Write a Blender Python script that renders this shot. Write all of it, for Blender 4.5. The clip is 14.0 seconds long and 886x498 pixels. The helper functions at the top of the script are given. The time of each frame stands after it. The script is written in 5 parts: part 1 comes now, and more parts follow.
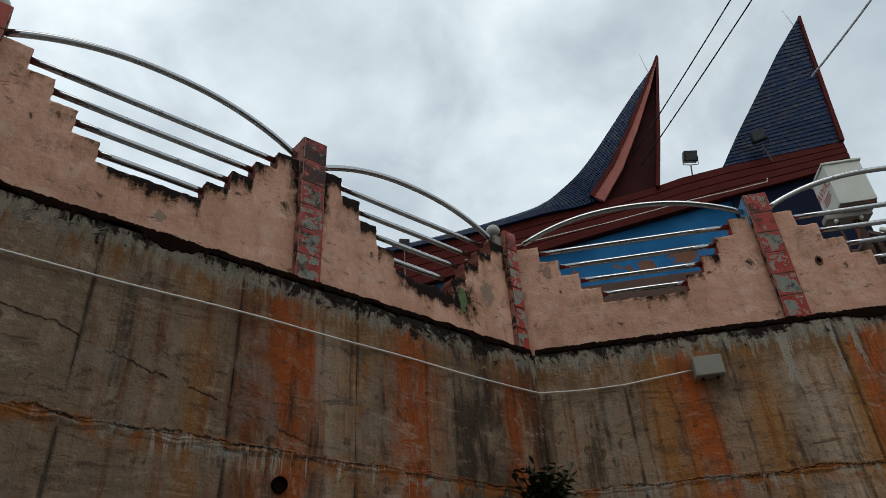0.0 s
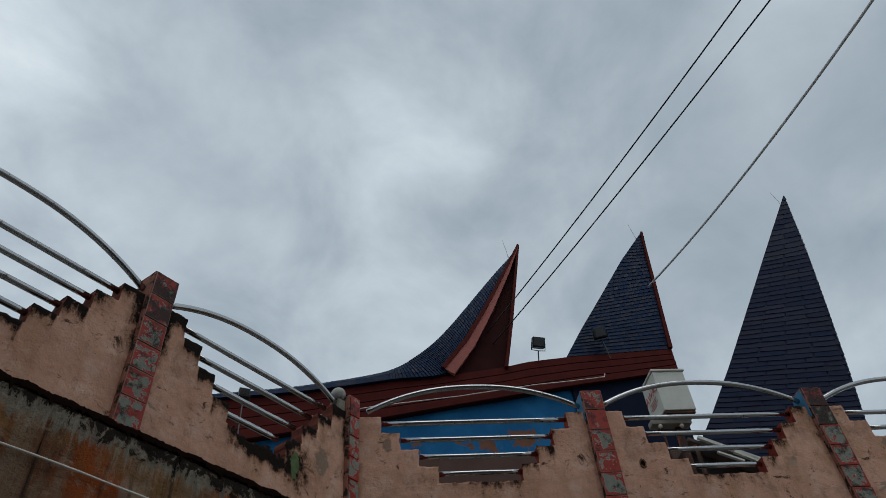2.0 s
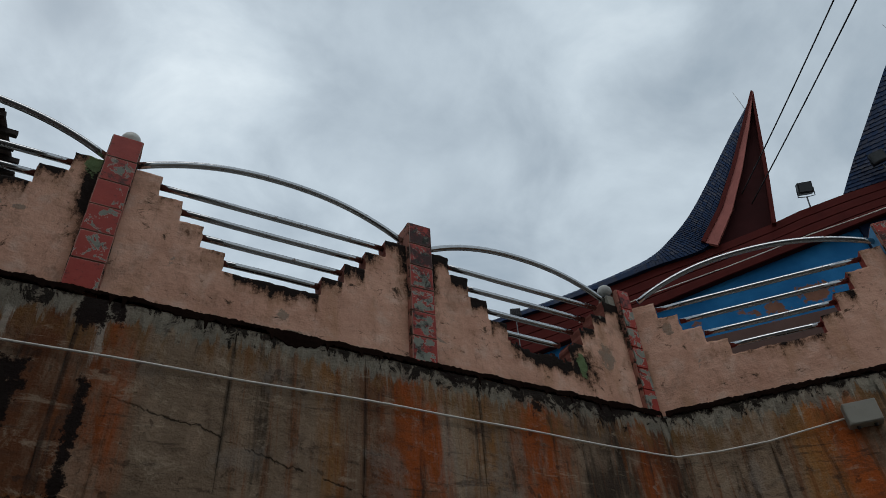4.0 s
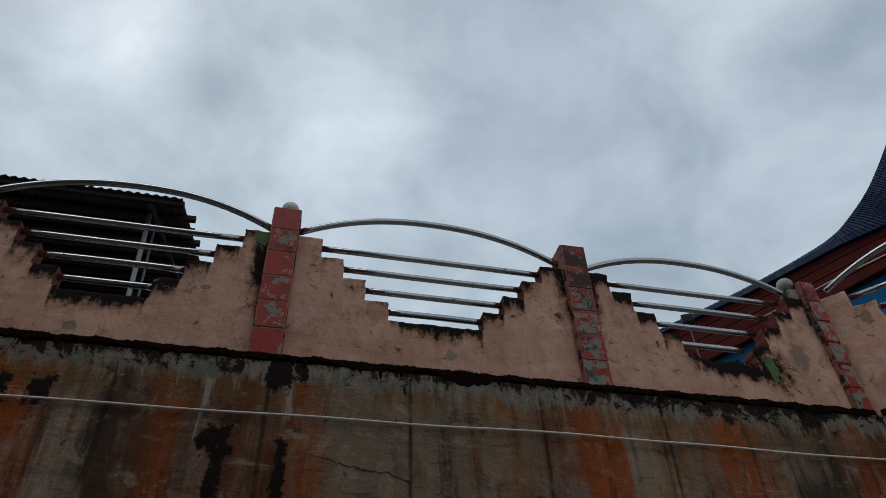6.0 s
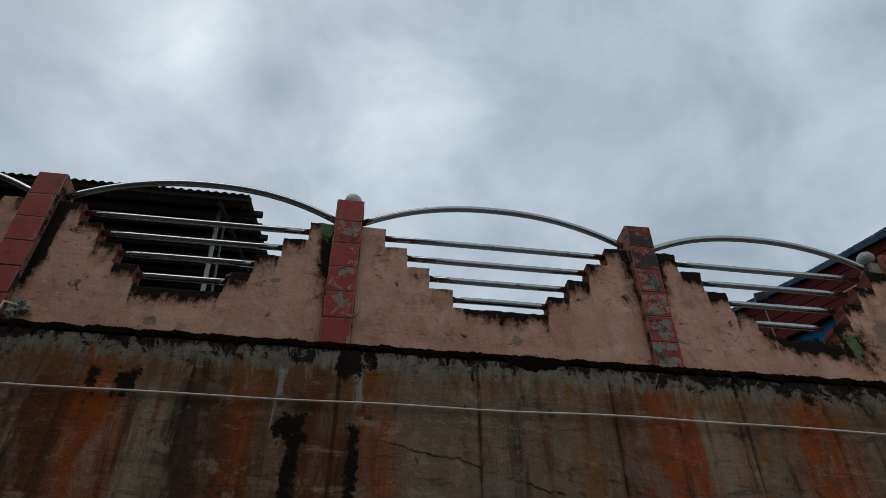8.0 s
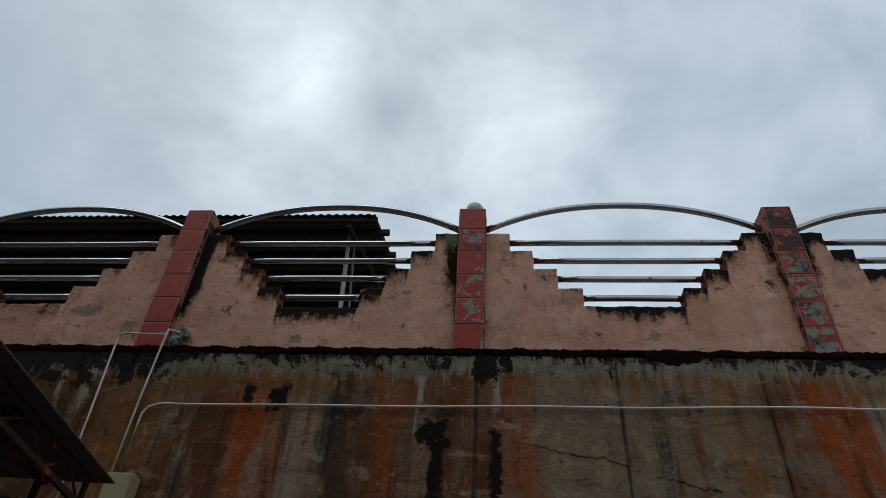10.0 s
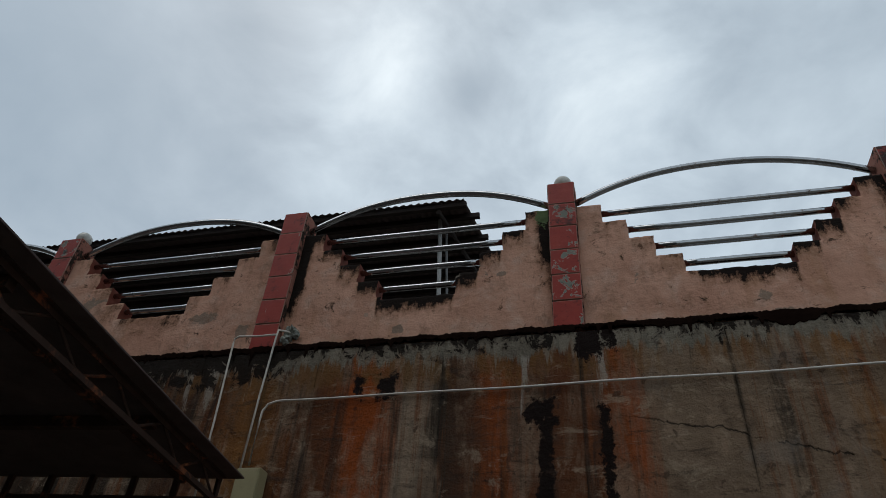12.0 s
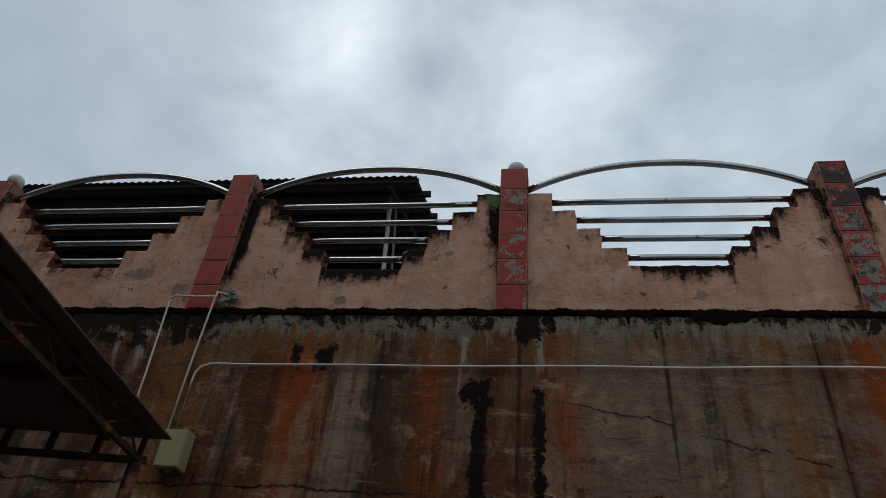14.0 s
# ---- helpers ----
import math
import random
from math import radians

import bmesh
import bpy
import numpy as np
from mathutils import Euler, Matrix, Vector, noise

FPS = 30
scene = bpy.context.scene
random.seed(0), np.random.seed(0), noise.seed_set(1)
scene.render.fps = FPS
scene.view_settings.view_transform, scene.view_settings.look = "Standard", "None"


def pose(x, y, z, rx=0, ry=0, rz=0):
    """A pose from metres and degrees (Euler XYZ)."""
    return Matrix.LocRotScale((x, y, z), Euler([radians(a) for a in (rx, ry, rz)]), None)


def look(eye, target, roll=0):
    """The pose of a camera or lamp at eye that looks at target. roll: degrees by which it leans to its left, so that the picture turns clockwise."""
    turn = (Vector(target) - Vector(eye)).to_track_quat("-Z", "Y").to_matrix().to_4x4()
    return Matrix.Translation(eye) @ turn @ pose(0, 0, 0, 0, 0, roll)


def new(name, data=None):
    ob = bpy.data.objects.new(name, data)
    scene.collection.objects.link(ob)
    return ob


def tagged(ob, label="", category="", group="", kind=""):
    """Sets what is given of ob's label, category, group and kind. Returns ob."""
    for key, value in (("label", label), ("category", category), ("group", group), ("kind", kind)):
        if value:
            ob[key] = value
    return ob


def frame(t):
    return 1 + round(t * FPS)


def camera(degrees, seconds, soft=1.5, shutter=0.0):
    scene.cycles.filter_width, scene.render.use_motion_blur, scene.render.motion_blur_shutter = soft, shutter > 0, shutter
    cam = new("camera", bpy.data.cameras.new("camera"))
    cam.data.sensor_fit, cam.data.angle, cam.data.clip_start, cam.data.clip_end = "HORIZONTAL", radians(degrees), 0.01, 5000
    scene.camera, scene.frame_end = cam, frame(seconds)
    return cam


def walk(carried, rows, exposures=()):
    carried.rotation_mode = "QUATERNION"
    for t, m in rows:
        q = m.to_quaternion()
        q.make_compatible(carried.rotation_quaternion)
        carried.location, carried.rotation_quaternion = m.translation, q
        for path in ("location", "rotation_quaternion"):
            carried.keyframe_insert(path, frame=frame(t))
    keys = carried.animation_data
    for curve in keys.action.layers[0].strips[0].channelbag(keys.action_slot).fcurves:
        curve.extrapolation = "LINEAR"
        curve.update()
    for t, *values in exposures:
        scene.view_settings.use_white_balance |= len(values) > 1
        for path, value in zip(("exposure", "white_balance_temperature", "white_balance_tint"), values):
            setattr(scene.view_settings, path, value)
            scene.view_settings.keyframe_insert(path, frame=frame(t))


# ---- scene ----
cam = camera(65.1, 14.0, soft=0.85)
PATH = [
    (0, (0.222, -3.571, 1.632), (1.32, -2.305, 2.723), -3.9),
    (0.5, (0.22, -3.573, 1.635), (1.328, -2.313, 2.724), -3.5),
    (1, (0.214, -3.586, 1.659), (1.339, -2.412, 2.824), -3.0),
    (1.5, (0.204, -3.606, 1.69), (1.32, -2.626, 3.03), -3.5),
    (2, (0.199, -3.641, 1.689), (1.388, -2.87, 3.1), -5.6),
    (2.5, (0.213, -3.633, 1.683), (1.401, -2.851, 3.09), -6.9),
    (3, (0.185, -3.616, 1.648), (1.179, -2.498, 2.974), -5.6),
    (3.5, (0.185, -3.623, 1.644), (1.033, -2.31, 2.892), -4.3),
    (4, (0.182, -3.61, 1.642), (0.97, -2.278, 2.909), -4.4),
    (6.3, (0.163, -3.643, 1.709), (0.513, -2.196, 3.044), -2.2),
    (6.5, (0.162, -3.644, 1.708), (0.516, -2.201, 3.047), -2.0),
    (7, (0.163, -3.643, 1.709), (0.532, -2.193, 3.036), -2.1),
    (7.5, (0.161, -3.643, 1.708), (0.451, -2.163, 3.022), -1.0),
    (8, (0.158, -3.646, 1.705), (0.357, -2.141, 3.007), -0.0),
    (8.2, (0.159, -3.645, 1.706), (0.317, -2.122, 2.992), 0.4),
    (10.3, (0.157, -3.632, 1.651), (-0.065, -2.147, 2.972), 3.6),
    (10.5, (0.17, -3.651, 1.691), (-0.096, -2.175, 3.013), 3.2),
    (11, (0.186, -3.663, 1.697), (-0.163, -2.215, 3.032), 3.2),
    (11.5, (0.18, -3.654, 1.679), (-0.243, -2.189, 2.973), 3.1),
    (12, (0.186, -3.644, 1.664), (-0.247, -2.151, 2.923), 4.7),
    (12.5, (0.16, -3.646, 1.67), (-0.229, -2.128, 2.913), 5.7),
    (13, (0.159, -3.631, 1.659), (-0.196, -2.095, 2.889), 6.4),
    (13.5, (0.16, -3.636, 1.662), (-0.168, -2.098, 2.898), 6.5),
    (14, (0.154, -3.63, 1.66), (-0.125, -2.072, 2.883), 5.8),
]
walk(cam, [(t, look(eye, target, roll)) for t, eye, target, roll in PATH], exposures=[(0.0, 0.28, 6800, 10), (0.5, 0.28, 6800, 10), (1.0, 0.19, 6700, 10), (1.5, -0.08, 6400, 10), (2.0, -0.25, 6500, 10), (2.5, -0.02, 6480, 10), (3.0, -0.15, 6420, 10), (3.5, -0.15, 6450, 10), (6.5, -0.27, 6300, 10), (8.0, -0.27, 6350, 10), (10.5, -0.06, 6380, 10), (11.0, -0.26, 6300, 10), (11.5, -0.26, 6300, 10), (12.0, -0.12, 6420, 10), (12.5, -0.15, 6430, 10), (14.0, -0.15, 6450, 10)])

# ---- world and sun ----
world = bpy.data.worlds.new("overcast_sky")
scene.world = world
world.use_nodes = True
wt = world.node_tree
wt.nodes.clear()


def wn(kind, **props):
    node = wt.nodes.new(kind)
    for key, value in props.items():
        node.inputs[key].default_value = value
    return node


def wmath(op, a, b=None, c=None):
    node = wt.nodes.new("ShaderNodeMath")
    node.operation = op
    for i, value in enumerate((a, b, c)):
        if value is None:
            continue
        if isinstance(value, (int, float)):
            node.inputs[i].default_value = value
        else:
            wt.links.new(value, node.inputs[i])
    return node.outputs[0]


coords = wt.nodes.new("ShaderNodeTexCoord")
split = wt.nodes.new("ShaderNodeSeparateXYZ")
wt.links.new(coords.outputs["Generated"], split.inputs[0])
height = wmath("ADD", wmath("MAXIMUM", split.outputs["Z"], 0.0), 0.35)
plane = wt.nodes.new("ShaderNodeCombineXYZ")
wt.links.new(wmath("DIVIDE", split.outputs["X"], height), plane.inputs[0])
wt.links.new(wmath("DIVIDE", split.outputs["Y"], height), plane.inputs[1])
big = wn("ShaderNodeTexNoise", Scale=1.4, Detail=4.0, Roughness=0.5, Distortion=0.1)
small = wn("ShaderNodeTexNoise", Scale=5.2, Detail=9.0, Roughness=0.55, Distortion=0.3)
wt.links.new(plane.outputs[0], big.inputs["Vector"])
wt.links.new(plane.outputs[0], small.inputs["Vector"])
cloud = wmath("ADD", wmath("MULTIPLY_ADD", big.outputs[0], 0.38, 0.088), wmath("MULTIPLY", small.outputs[0], 0.50))
# thin and thick parts of the cloud cover: direction, width in degrees, how much lighter
for way, wide, gain in (((0.0, 0.61, 0.79), 10, 0.05), ((-0.25, 0.54, 0.803), 6, 0.14), ((-0.38, 0.57, 0.73), 9, 0.06), ((-0.02, 0.60, 0.80), 5, 0.03), ((0.08, 0.66, 0.74), 9, 0.07), ((0.26, 0.60, 0.75), 9, -0.07), ((-0.15, 0.595, 0.79), 3, -0.15), ((-0.195, 0.535, 0.822), 2.2, -0.06),
                        ((-0.66, 0.36, 0.66), 20, -0.16), ((0.72, 0.0, 0.70), 24, -0.10), ((0.304, 0.427, 0.851), 9, -0.02), ((0.50, 0.28, 0.82), 16, 0.09)):
    dot = wt.nodes.new("ShaderNodeVectorMath")
    dot.operation = "DOT_PRODUCT"
    dot.inputs[1].default_value = Vector(way).normalized()
    wt.links.new(coords.outputs["Generated"], dot.inputs[0])
    lobe = wmath("EXPONENT", wmath("MULTIPLY", wmath("SUBTRACT", dot.outputs["Value"], 1.0), 1 / (1 - math.cos(radians(wide)))))
    cloud = wmath("ADD", cloud, wmath("MULTIPLY", wmath("MULTIPLY", lobe, gain), wmath("MULTIPLY_ADD", small.outputs[0], 2.4, -0.2)))
ramp = wt.nodes.new("ShaderNodeValToRGB")
ramp.color_ramp.elements[0].position, ramp.color_ramp.elements[0].color = 0.34, (0.27, 0.345, 0.405, 1)
ramp.color_ramp.elements[1].position, ramp.color_ramp.elements[1].color = 0.80, (0.88, 0.97, 1.0, 1)
for at_value, tone in ((0.47, (0.43, 0.505, 0.56, 1)), (0.60, (0.60, 0.69, 0.745, 1))):
    ramp.color_ramp.elements.new(at_value).color = tone
wt.links.new(cloud, ramp.inputs[0])
sky = wt.nodes.new("ShaderNodeTexSky")
sky.sky_type, sky.sun_disc, sky.sun_elevation, sky.sun_rotation = "NISHITA", False, radians(62), radians(-40)
dim = wt.nodes.new("ShaderNodeMix")
dim.data_type = "RGBA"
dim.inputs[0].default_value = 0.985
wt.links.new(sky.outputs[0], dim.inputs[6])
wt.links.new(ramp.outputs[0], dim.inputs[7])
back = wn("ShaderNodeBackground", Strength=1.0)
wt.links.new(dim.outputs[2], back.inputs[0])
wout = wt.nodes.new("ShaderNodeOutputWorld")
wt.links.new(back.outputs[0], wout.inputs[0])

sun = new("sun", bpy.data.lights.new("sun", "SUN"))
sun.data.energy, sun.data.angle, sun.data.color = 0.5, radians(35), (1.0, 0.96, 0.9)
sun.matrix_world = look((-6, -9, 20), (0, 0, 0))

# ---- materials ----


class Mat:
    """A node material with a short way to chain nodes."""

    def __init__(self, name, rough=0.8, metal=0.0):
        self.m = bpy.data.materials.new(name)
        self.m.use_nodes = True
        self.t = self.m.node_tree
        self.b = self.t.nodes["Principled BSDF"]
        self.b.inputs["Roughness"].default_value = rough
        self.b.inputs["Metallic"].default_value = metal
        self.b.inputs["Specular IOR Level"].default_value = 0.10 if rough >= 0.65 else 0.4
        self.co = self.t.nodes.new("ShaderNodeTexCoord").outputs["Object"]

    def put(self, value, socket):
        if hasattr(value, "is_linked"):
            self.t.links.new(value, socket)
        else:
            socket.default_value = value

    def math(self, op, a, b=0.0, c=None, clamp=False):
        node = self.t.nodes.new("ShaderNodeMath")
        node.operation, node.use_clamp = op, clamp
        for i, value in enumerate((a, b, c)):
            if value is not None:
                self.put(value, node.inputs[i])
        return node.outputs[0]

    def scaled(self, sx, sy, sz, shift=0.0):
        node = self.t.nodes.new("ShaderNodeMapping")
        node.inputs["Scale"].default_value = (sx, sy, sz)
        node.inputs["Location"].default_value = (shift, shift * 0.7, shift * 0.3)
        self.t.links.new(self.co, node.inputs[0])
        return node.outputs[0]

    def noise(self, scale, detail=4.0, rough=0.6, vec=None, dist=0.0):
        node = self.t.nodes.new("ShaderNodeTexNoise")
        for key, value in (("Scale", scale), ("Detail", detail), ("Roughness", rough), ("Distortion", dist)):
            node.inputs[key].default_value = value
        self.t.links.new(vec or self.co, node.inputs["Vector"])
        return node.outputs[0]

    def step(self, value, lo, hi):
        node = self.t.nodes.new("ShaderNodeMapRange")
        node.interpolation_type = "SMOOTHSTEP"
        self.put(lo, node.inputs[1])
        self.put(hi, node.inputs[2])
        self.put(value, node.inputs[0])
        return node.outputs[0]

    def mix(self, fac, a, b):
        node = self.t.nodes.new("ShaderNodeMix")
        node.data_type = "RGBA"
        self.put(fac, node.inputs[0])
        for value, socket in ((a, node.inputs[6]), (b, node.inputs[7])):
            self.put((*value, 1) if isinstance(value, tuple) else value, socket)
        return node.outputs[2]

    def xyz(self):
        node = self.t.nodes.new("ShaderNodeSeparateXYZ")
        self.t.links.new(self.co, node.inputs[0])
        return node.outputs

    def attr(self, name):
        node = self.t.nodes.new("ShaderNodeAttribute")
        node.attribute_name = name
        return node.outputs["Fac"]

    def random(self):
        return self.t.nodes.new("ShaderNodeObjectInfo").outputs["Random"]

    def bump(self, height, strength=0.4, distance=0.01):
        node = self.t.nodes.new("ShaderNodeBump")
        node.inputs["Strength"].default_value, node.inputs["Distance"].default_value = strength, distance
        self.t.links.new(height, node.inputs["Height"])
        self.t.links.new(node.outputs[0], self.b.inputs["Normal"])

    def done(self, color, rough=None):
        self.put((*color, 1) if isinstance(color, tuple) else color, self.b.inputs["Base Color"])
        if rough is not None:
            self.put(rough, self.b.inputs["Roughness"])
        return self.m


def plain(name, color, rough=0.6, metal=0.0, vary=0.25, scale=9.0, relief=0.15):
    """A worn surface: one colour, varied at two scales, with fine relief."""
    k = Mat(name, rough, metal)
    dark = tuple(c * (1 - vary) for c in color)
    light = tuple(min(1, c * (1 + vary)) for c in color)
    grain = k.noise(scale * 7, 5, 0.65)
    base = k.mix(k.noise(scale, 4), dark, light)
    base = k.mix(k.math("MULTIPLY", k.step(grain, 0.55, 0.75), 0.35), base, tuple(c * 0.5 for c in color))
    k.bump(grain, relief, 0.004)
    return k.done(base)


PATCHES = [(-2.64, 4.34, 0.11, 0.05), (-2.31, 4.20, 0.05, 0.06), (1.13, 4.17, 0.04, 0.035), (1.21, 4.055, 0.055, 0.025), (-0.46, 4.50, 0.035, 0.02), (3.80, 4.46, 0.075, 0.11), (-1.15, 4.12, 0.04, 0.035)]


def make_plaster(name, patches):
    k = Mat(name, 0.88)
    x, y, z = k.xyz()
    base = k.mix(k.step(k.noise(2.3, 5), 0.3, 0.7), (0.50, 0.268, 0.186), (0.645, 0.372, 0.267))
    fade = k.noise(7.0, 6, 0.65)
    base = k.mix(k.math("MULTIPLY", k.step(fade, 0.48, 0.70), 0.6), base, (0.61, 0.42, 0.33))
    ochre = k.noise(1.0, 5, 0.6, k.scaled(5.5, 5.5, 1.1, 3.0))
    base = k.mix(k.math("MULTIPLY", k.step(ochre, 0.52, 0.70), 0.55), base, (0.40, 0.215, 0.115))
    patch = k.noise(3.1, 3, 0.5, k.scaled(1, 1, 1, 17.0))
    base = k.mix(k.math("MULTIPLY", k.step(patch, 0.67, 0.68), 0.6), base, (0.36, 0.29, 0.23))
    fray = k.math("MULTIPLY", k.math("SUBTRACT", k.noise(19.0, 8, 0.78), 0.5), 0.20)
    for u, h, ru, rz in patches:
        away = k.math("SQRT", k.math("ADD", k.math("POWER", k.math("DIVIDE", k.math("SUBTRACT", x, u), ru), 2.0), k.math("POWER", k.math("DIVIDE", k.math("SUBTRACT", z, h), rz), 2.0)))
        base = k.mix(k.math("MULTIPLY", k.step(k.math("ADD", k.math("MULTIPLY", k.math("SUBTRACT", 1.0, away), 0.06), fray), 0.0, 0.008), 0.8), base, (0.22, 0.175, 0.135))
    murk = k.noise(4.4, 7, 0.72, k.scaled(1, 1, 1, 43.0), 0.3)
    base = k.mix(k.math("MULTIPLY", k.step(murk, 0.50, 0.70), 0.72), base, (0.29, 0.165, 0.11))
    runs = k.noise(1.0, 8, 0.75, k.scaled(9.0, 9.0, 3.6, 51.0), 0.5)
    base = k.mix(k.math("MULTIPLY", k.step(runs, 0.55, 0.68), 0.5), base, (0.24, 0.13, 0.085))
    scab = k.noise(6.5, 8, 0.75, k.scaled(1, 1, 1.4, 77.0), 0.6)
    base = k.mix(k.math("MULTIPLY", k.step(scab, 0.585, 0.625), 0.7), base, (0.175, 0.098, 0.062))
    base = k.mix(k.math("MULTIPLY", k.step(scab, 0.635, 0.655), 0.85), base, (0.035, 0.022, 0.016))
    speck = k.noise(17.0, 7, 0.75)
    base = k.mix(k.math("MULTIPLY", k.step(speck, 0.64, 0.71), 0.8), base, (0.07, 0.04, 0.028))
    drips = k.noise(1.0, 6, 0.7, k.scaled(13.0, 13.0, 3.2, 8.0))
    ragged = k.math("ADD", k.math("MULTIPLY", k.math("SUBTRACT", k.noise(9.0, 8, 0.78), 0.5), 2.1), k.math("MULTIPLY", k.math("SUBTRACT", drips, 0.5), 1.6))
    dirt = k.math("ADD", k.attr("grime"), ragged)
    base = k.mix(k.math("MULTIPLY", k.step(dirt, 0.10, 0.60), 0.62), base, (0.29, 0.155, 0.092))
    base = k.mix(k.math("MULTIPLY", k.step(dirt, 0.52, 0.68), 0.8), base, (0.10, 0.050, 0.031))
    base = k.mix(k.step(dirt, 0.74, 0.84), base, (0.014, 0.009, 0.007))
    bare = k.noise(2.6, 6, 0.6, k.scaled(1, 1, 1, 29.0), 0.4)
    base = k.mix(k.math("MULTIPLY", k.step(bare, 0.655, 0.675), 0.75), base, (0.22, 0.19, 0.15))
    moss = k.step(k.math("ADD", k.math("MULTIPLY", k.attr("moss"), 0.75), k.math("MULTIPLY", k.noise(11.0, 6, 0.7), 1.3)), 1.04, 1.14)
    base = k.mix(moss, base, k.mix(k.noise(20.0, 6, 0.7), (0.035, 0.060, 0.020), (0.19, 0.25, 0.12)))
    trowel = k.noise(1.0, 4, 0.5, k.scaled(3.0, 3.0, 6.5, 5.0), 0.6)
    k.bump(k.math("ADD", k.math("ADD", k.noise(38.0, 5), k.math("MULTIPLY", k.noise(9.0, 4), 1.3)), k.math("MULTIPLY", trowel, 1.3)), 0.62, 0.010)
    return k.done(base)


TONES = {"G": (0.228, 0.156, 0.102), "P": (0.34, 0.255, 0.180), "O": (0.315, 0.073, 0.017), "Y": (0.262, 0.117, 0.035), "B": (0.135, 0.050, 0.022), "D": (0.052, 0.037, 0.026)}


def make_concrete(name, bands, u0, u1, joint, blots, shift, crack, heavy, streaks, gain=1.0):
    """Old shuttered concrete. bands: the run-off colours along the wall; blots: black tar-like stains (u, top, bottom, half width);
    heavy: stretches of the wall where the mould has crept further down from the ledge (from, to, how much);
    streaks: single pale lime runs (u, half width, top, bottom)."""
    k = Mat(name, 0.88)
    x, y, z = k.xyz()
    wander = k.math("ADD", k.math("MULTIPLY", k.math("SUBTRACT", k.noise(1.0, 3, 0.5, k.scaled(1.5, 1.5, 0.5, shift)), 0.5), 0.30),
                    k.math("MULTIPLY", k.math("SUBTRACT", k.noise(1.0, 6, 0.7, k.scaled(14.0, 14.0, 0.8, shift + 3), 0.4), 0.5), 0.42))
    place = k.math("DIVIDE", k.math("SUBTRACT", k.math("ADD", x, wander), u0), u1 - u0)
    band = k.t.nodes.new("ShaderNodeValToRGB")
    stops = band.color_ramp.elements
    for i, (u, tone) in enumerate(bands):
        spot = (u - u0) / (u1 - u0)
        if i < 2:
            stops[i].position = spot
            stop = stops[i]
        else:
            stop = stops.new(spot)
        # gain: how brightly this wall is lit, put into its colours
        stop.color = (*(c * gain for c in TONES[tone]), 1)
    k.t.links.new(place, band.inputs[0])
    base = band.outputs[0]
    grey = k.mix(k.step(k.noise(3.1, 6, 0.65, k.scaled(1, 1, 1, shift)), 0.3, 0.7), (0.135, 0.086, 0.055), (0.36, 0.252, 0.172))
    base = k.mix(k.math("MULTIPLY", k.step(k.noise(1.0, 5, 0.65, k.scaled(5.0, 5.0, 1.6, shift + 13), 0.3), 0.46, 0.62), 0.7), base, grey)
    boards = k.noise(1.0, 4, 0.6, k.scaled(0.9, 0.9, 13.0, shift))
    base = k.mix(k.math("MULTIPLY", k.step(boards, 0.52, 0.70), 0.28), base, (0.06, 0.047, 0.036))
    smear = k.noise(1.0, 7, 0.72, k.scaled(2.6, 2.6, 15.0, shift + 121), 0.5)
    base = k.mix(k.math("MULTIPLY", k.step(smear, 0.57, 0.65), 0.6), base, (0.048, 0.033, 0.024))
    base = k.mix(k.math("MULTIPLY", k.step(smear, 0.40, 0.33), 0.4), base, (0.40, 0.31, 0.22))
    thin = k.noise(1.0, 6, 0.65, k.scaled(17.0, 17.0, 0.7, shift + 9), 0.35)
    base = k.mix(k.math("MULTIPLY", k.step(thin, 0.53, 0.68), 0.7), base, (0.175, 0.056, 0.017))
    dark = k.noise(1.0, 6, 0.68, k.scaled(8.0, 8.0, 0.7, shift + 51), 0.4)
    base = k.mix(k.math("MULTIPLY", k.step(dark, 0.53, 0.68), 0.75), base, (0.030, 0.023, 0.018))
    mott = k.noise(5.0, 8, 0.75, k.scaled(1, 1, 1.5, shift + 101), 0.4)
    base = k.mix(k.math("MULTIPLY", k.step(mott, 0.52, 0.66), 0.5), base, (0.058, 0.038, 0.027))
    base = k.mix(k.math("MULTIPLY", k.step(mott, 0.45, 0.34), 0.55), base, (0.38, 0.29, 0.205))
    # paler rim under the ledge with hanging ochre and black drips
    ragged = k.math("MULTIPLY", k.math("SUBTRACT", k.noise(1.0, 6, 0.7, k.scaled(17.0, 17.0, 3.0, shift + 61)), 0.5), 0.42)
    low = k.math("MULTIPLY", k.math("SUBTRACT", k.noise(1.0, 4, 0.6, k.scaled(4.0, 4.0, 0.3, shift + 63)), 0.5), 0.30)
    rim = k.math("ADD", z, k.math("ADD", ragged, low))
    warm = k.math("MULTIPLY", k.step(rim, 3.60, 3.72), k.step(k.noise(1.0, 5, 0.65, k.scaled(6.0, 6.0, 2.0, shift + 67)), 0.40, 0.58))
    base = k.mix(k.math("MULTIPLY", warm, 0.8), base, k.mix(k.noise(1.0, 5, 0.6, k.scaled(12.0, 12.0, 1.5, shift + 71)), (0.17, 0.065, 0.018), (0.17, 0.105, 0.042)))
    base = k.mix(k.math("MULTIPLY", k.step(rim, 3.80, 3.85), 0.85), base, k.mix(k.noise(1.0, 6, 0.7, k.scaled(9.0, 9.0, 4.0, shift + 73)), (0.105, 0.092, 0.070), (0.25, 0.232, 0.19)))
    hang = k.math("ADD", k.math("MULTIPLY", k.step(z, 3.72, 3.98), 0.42), k.noise(1.0, 7, 0.75, k.scaled(8.0, 8.0, 4.5, shift)))
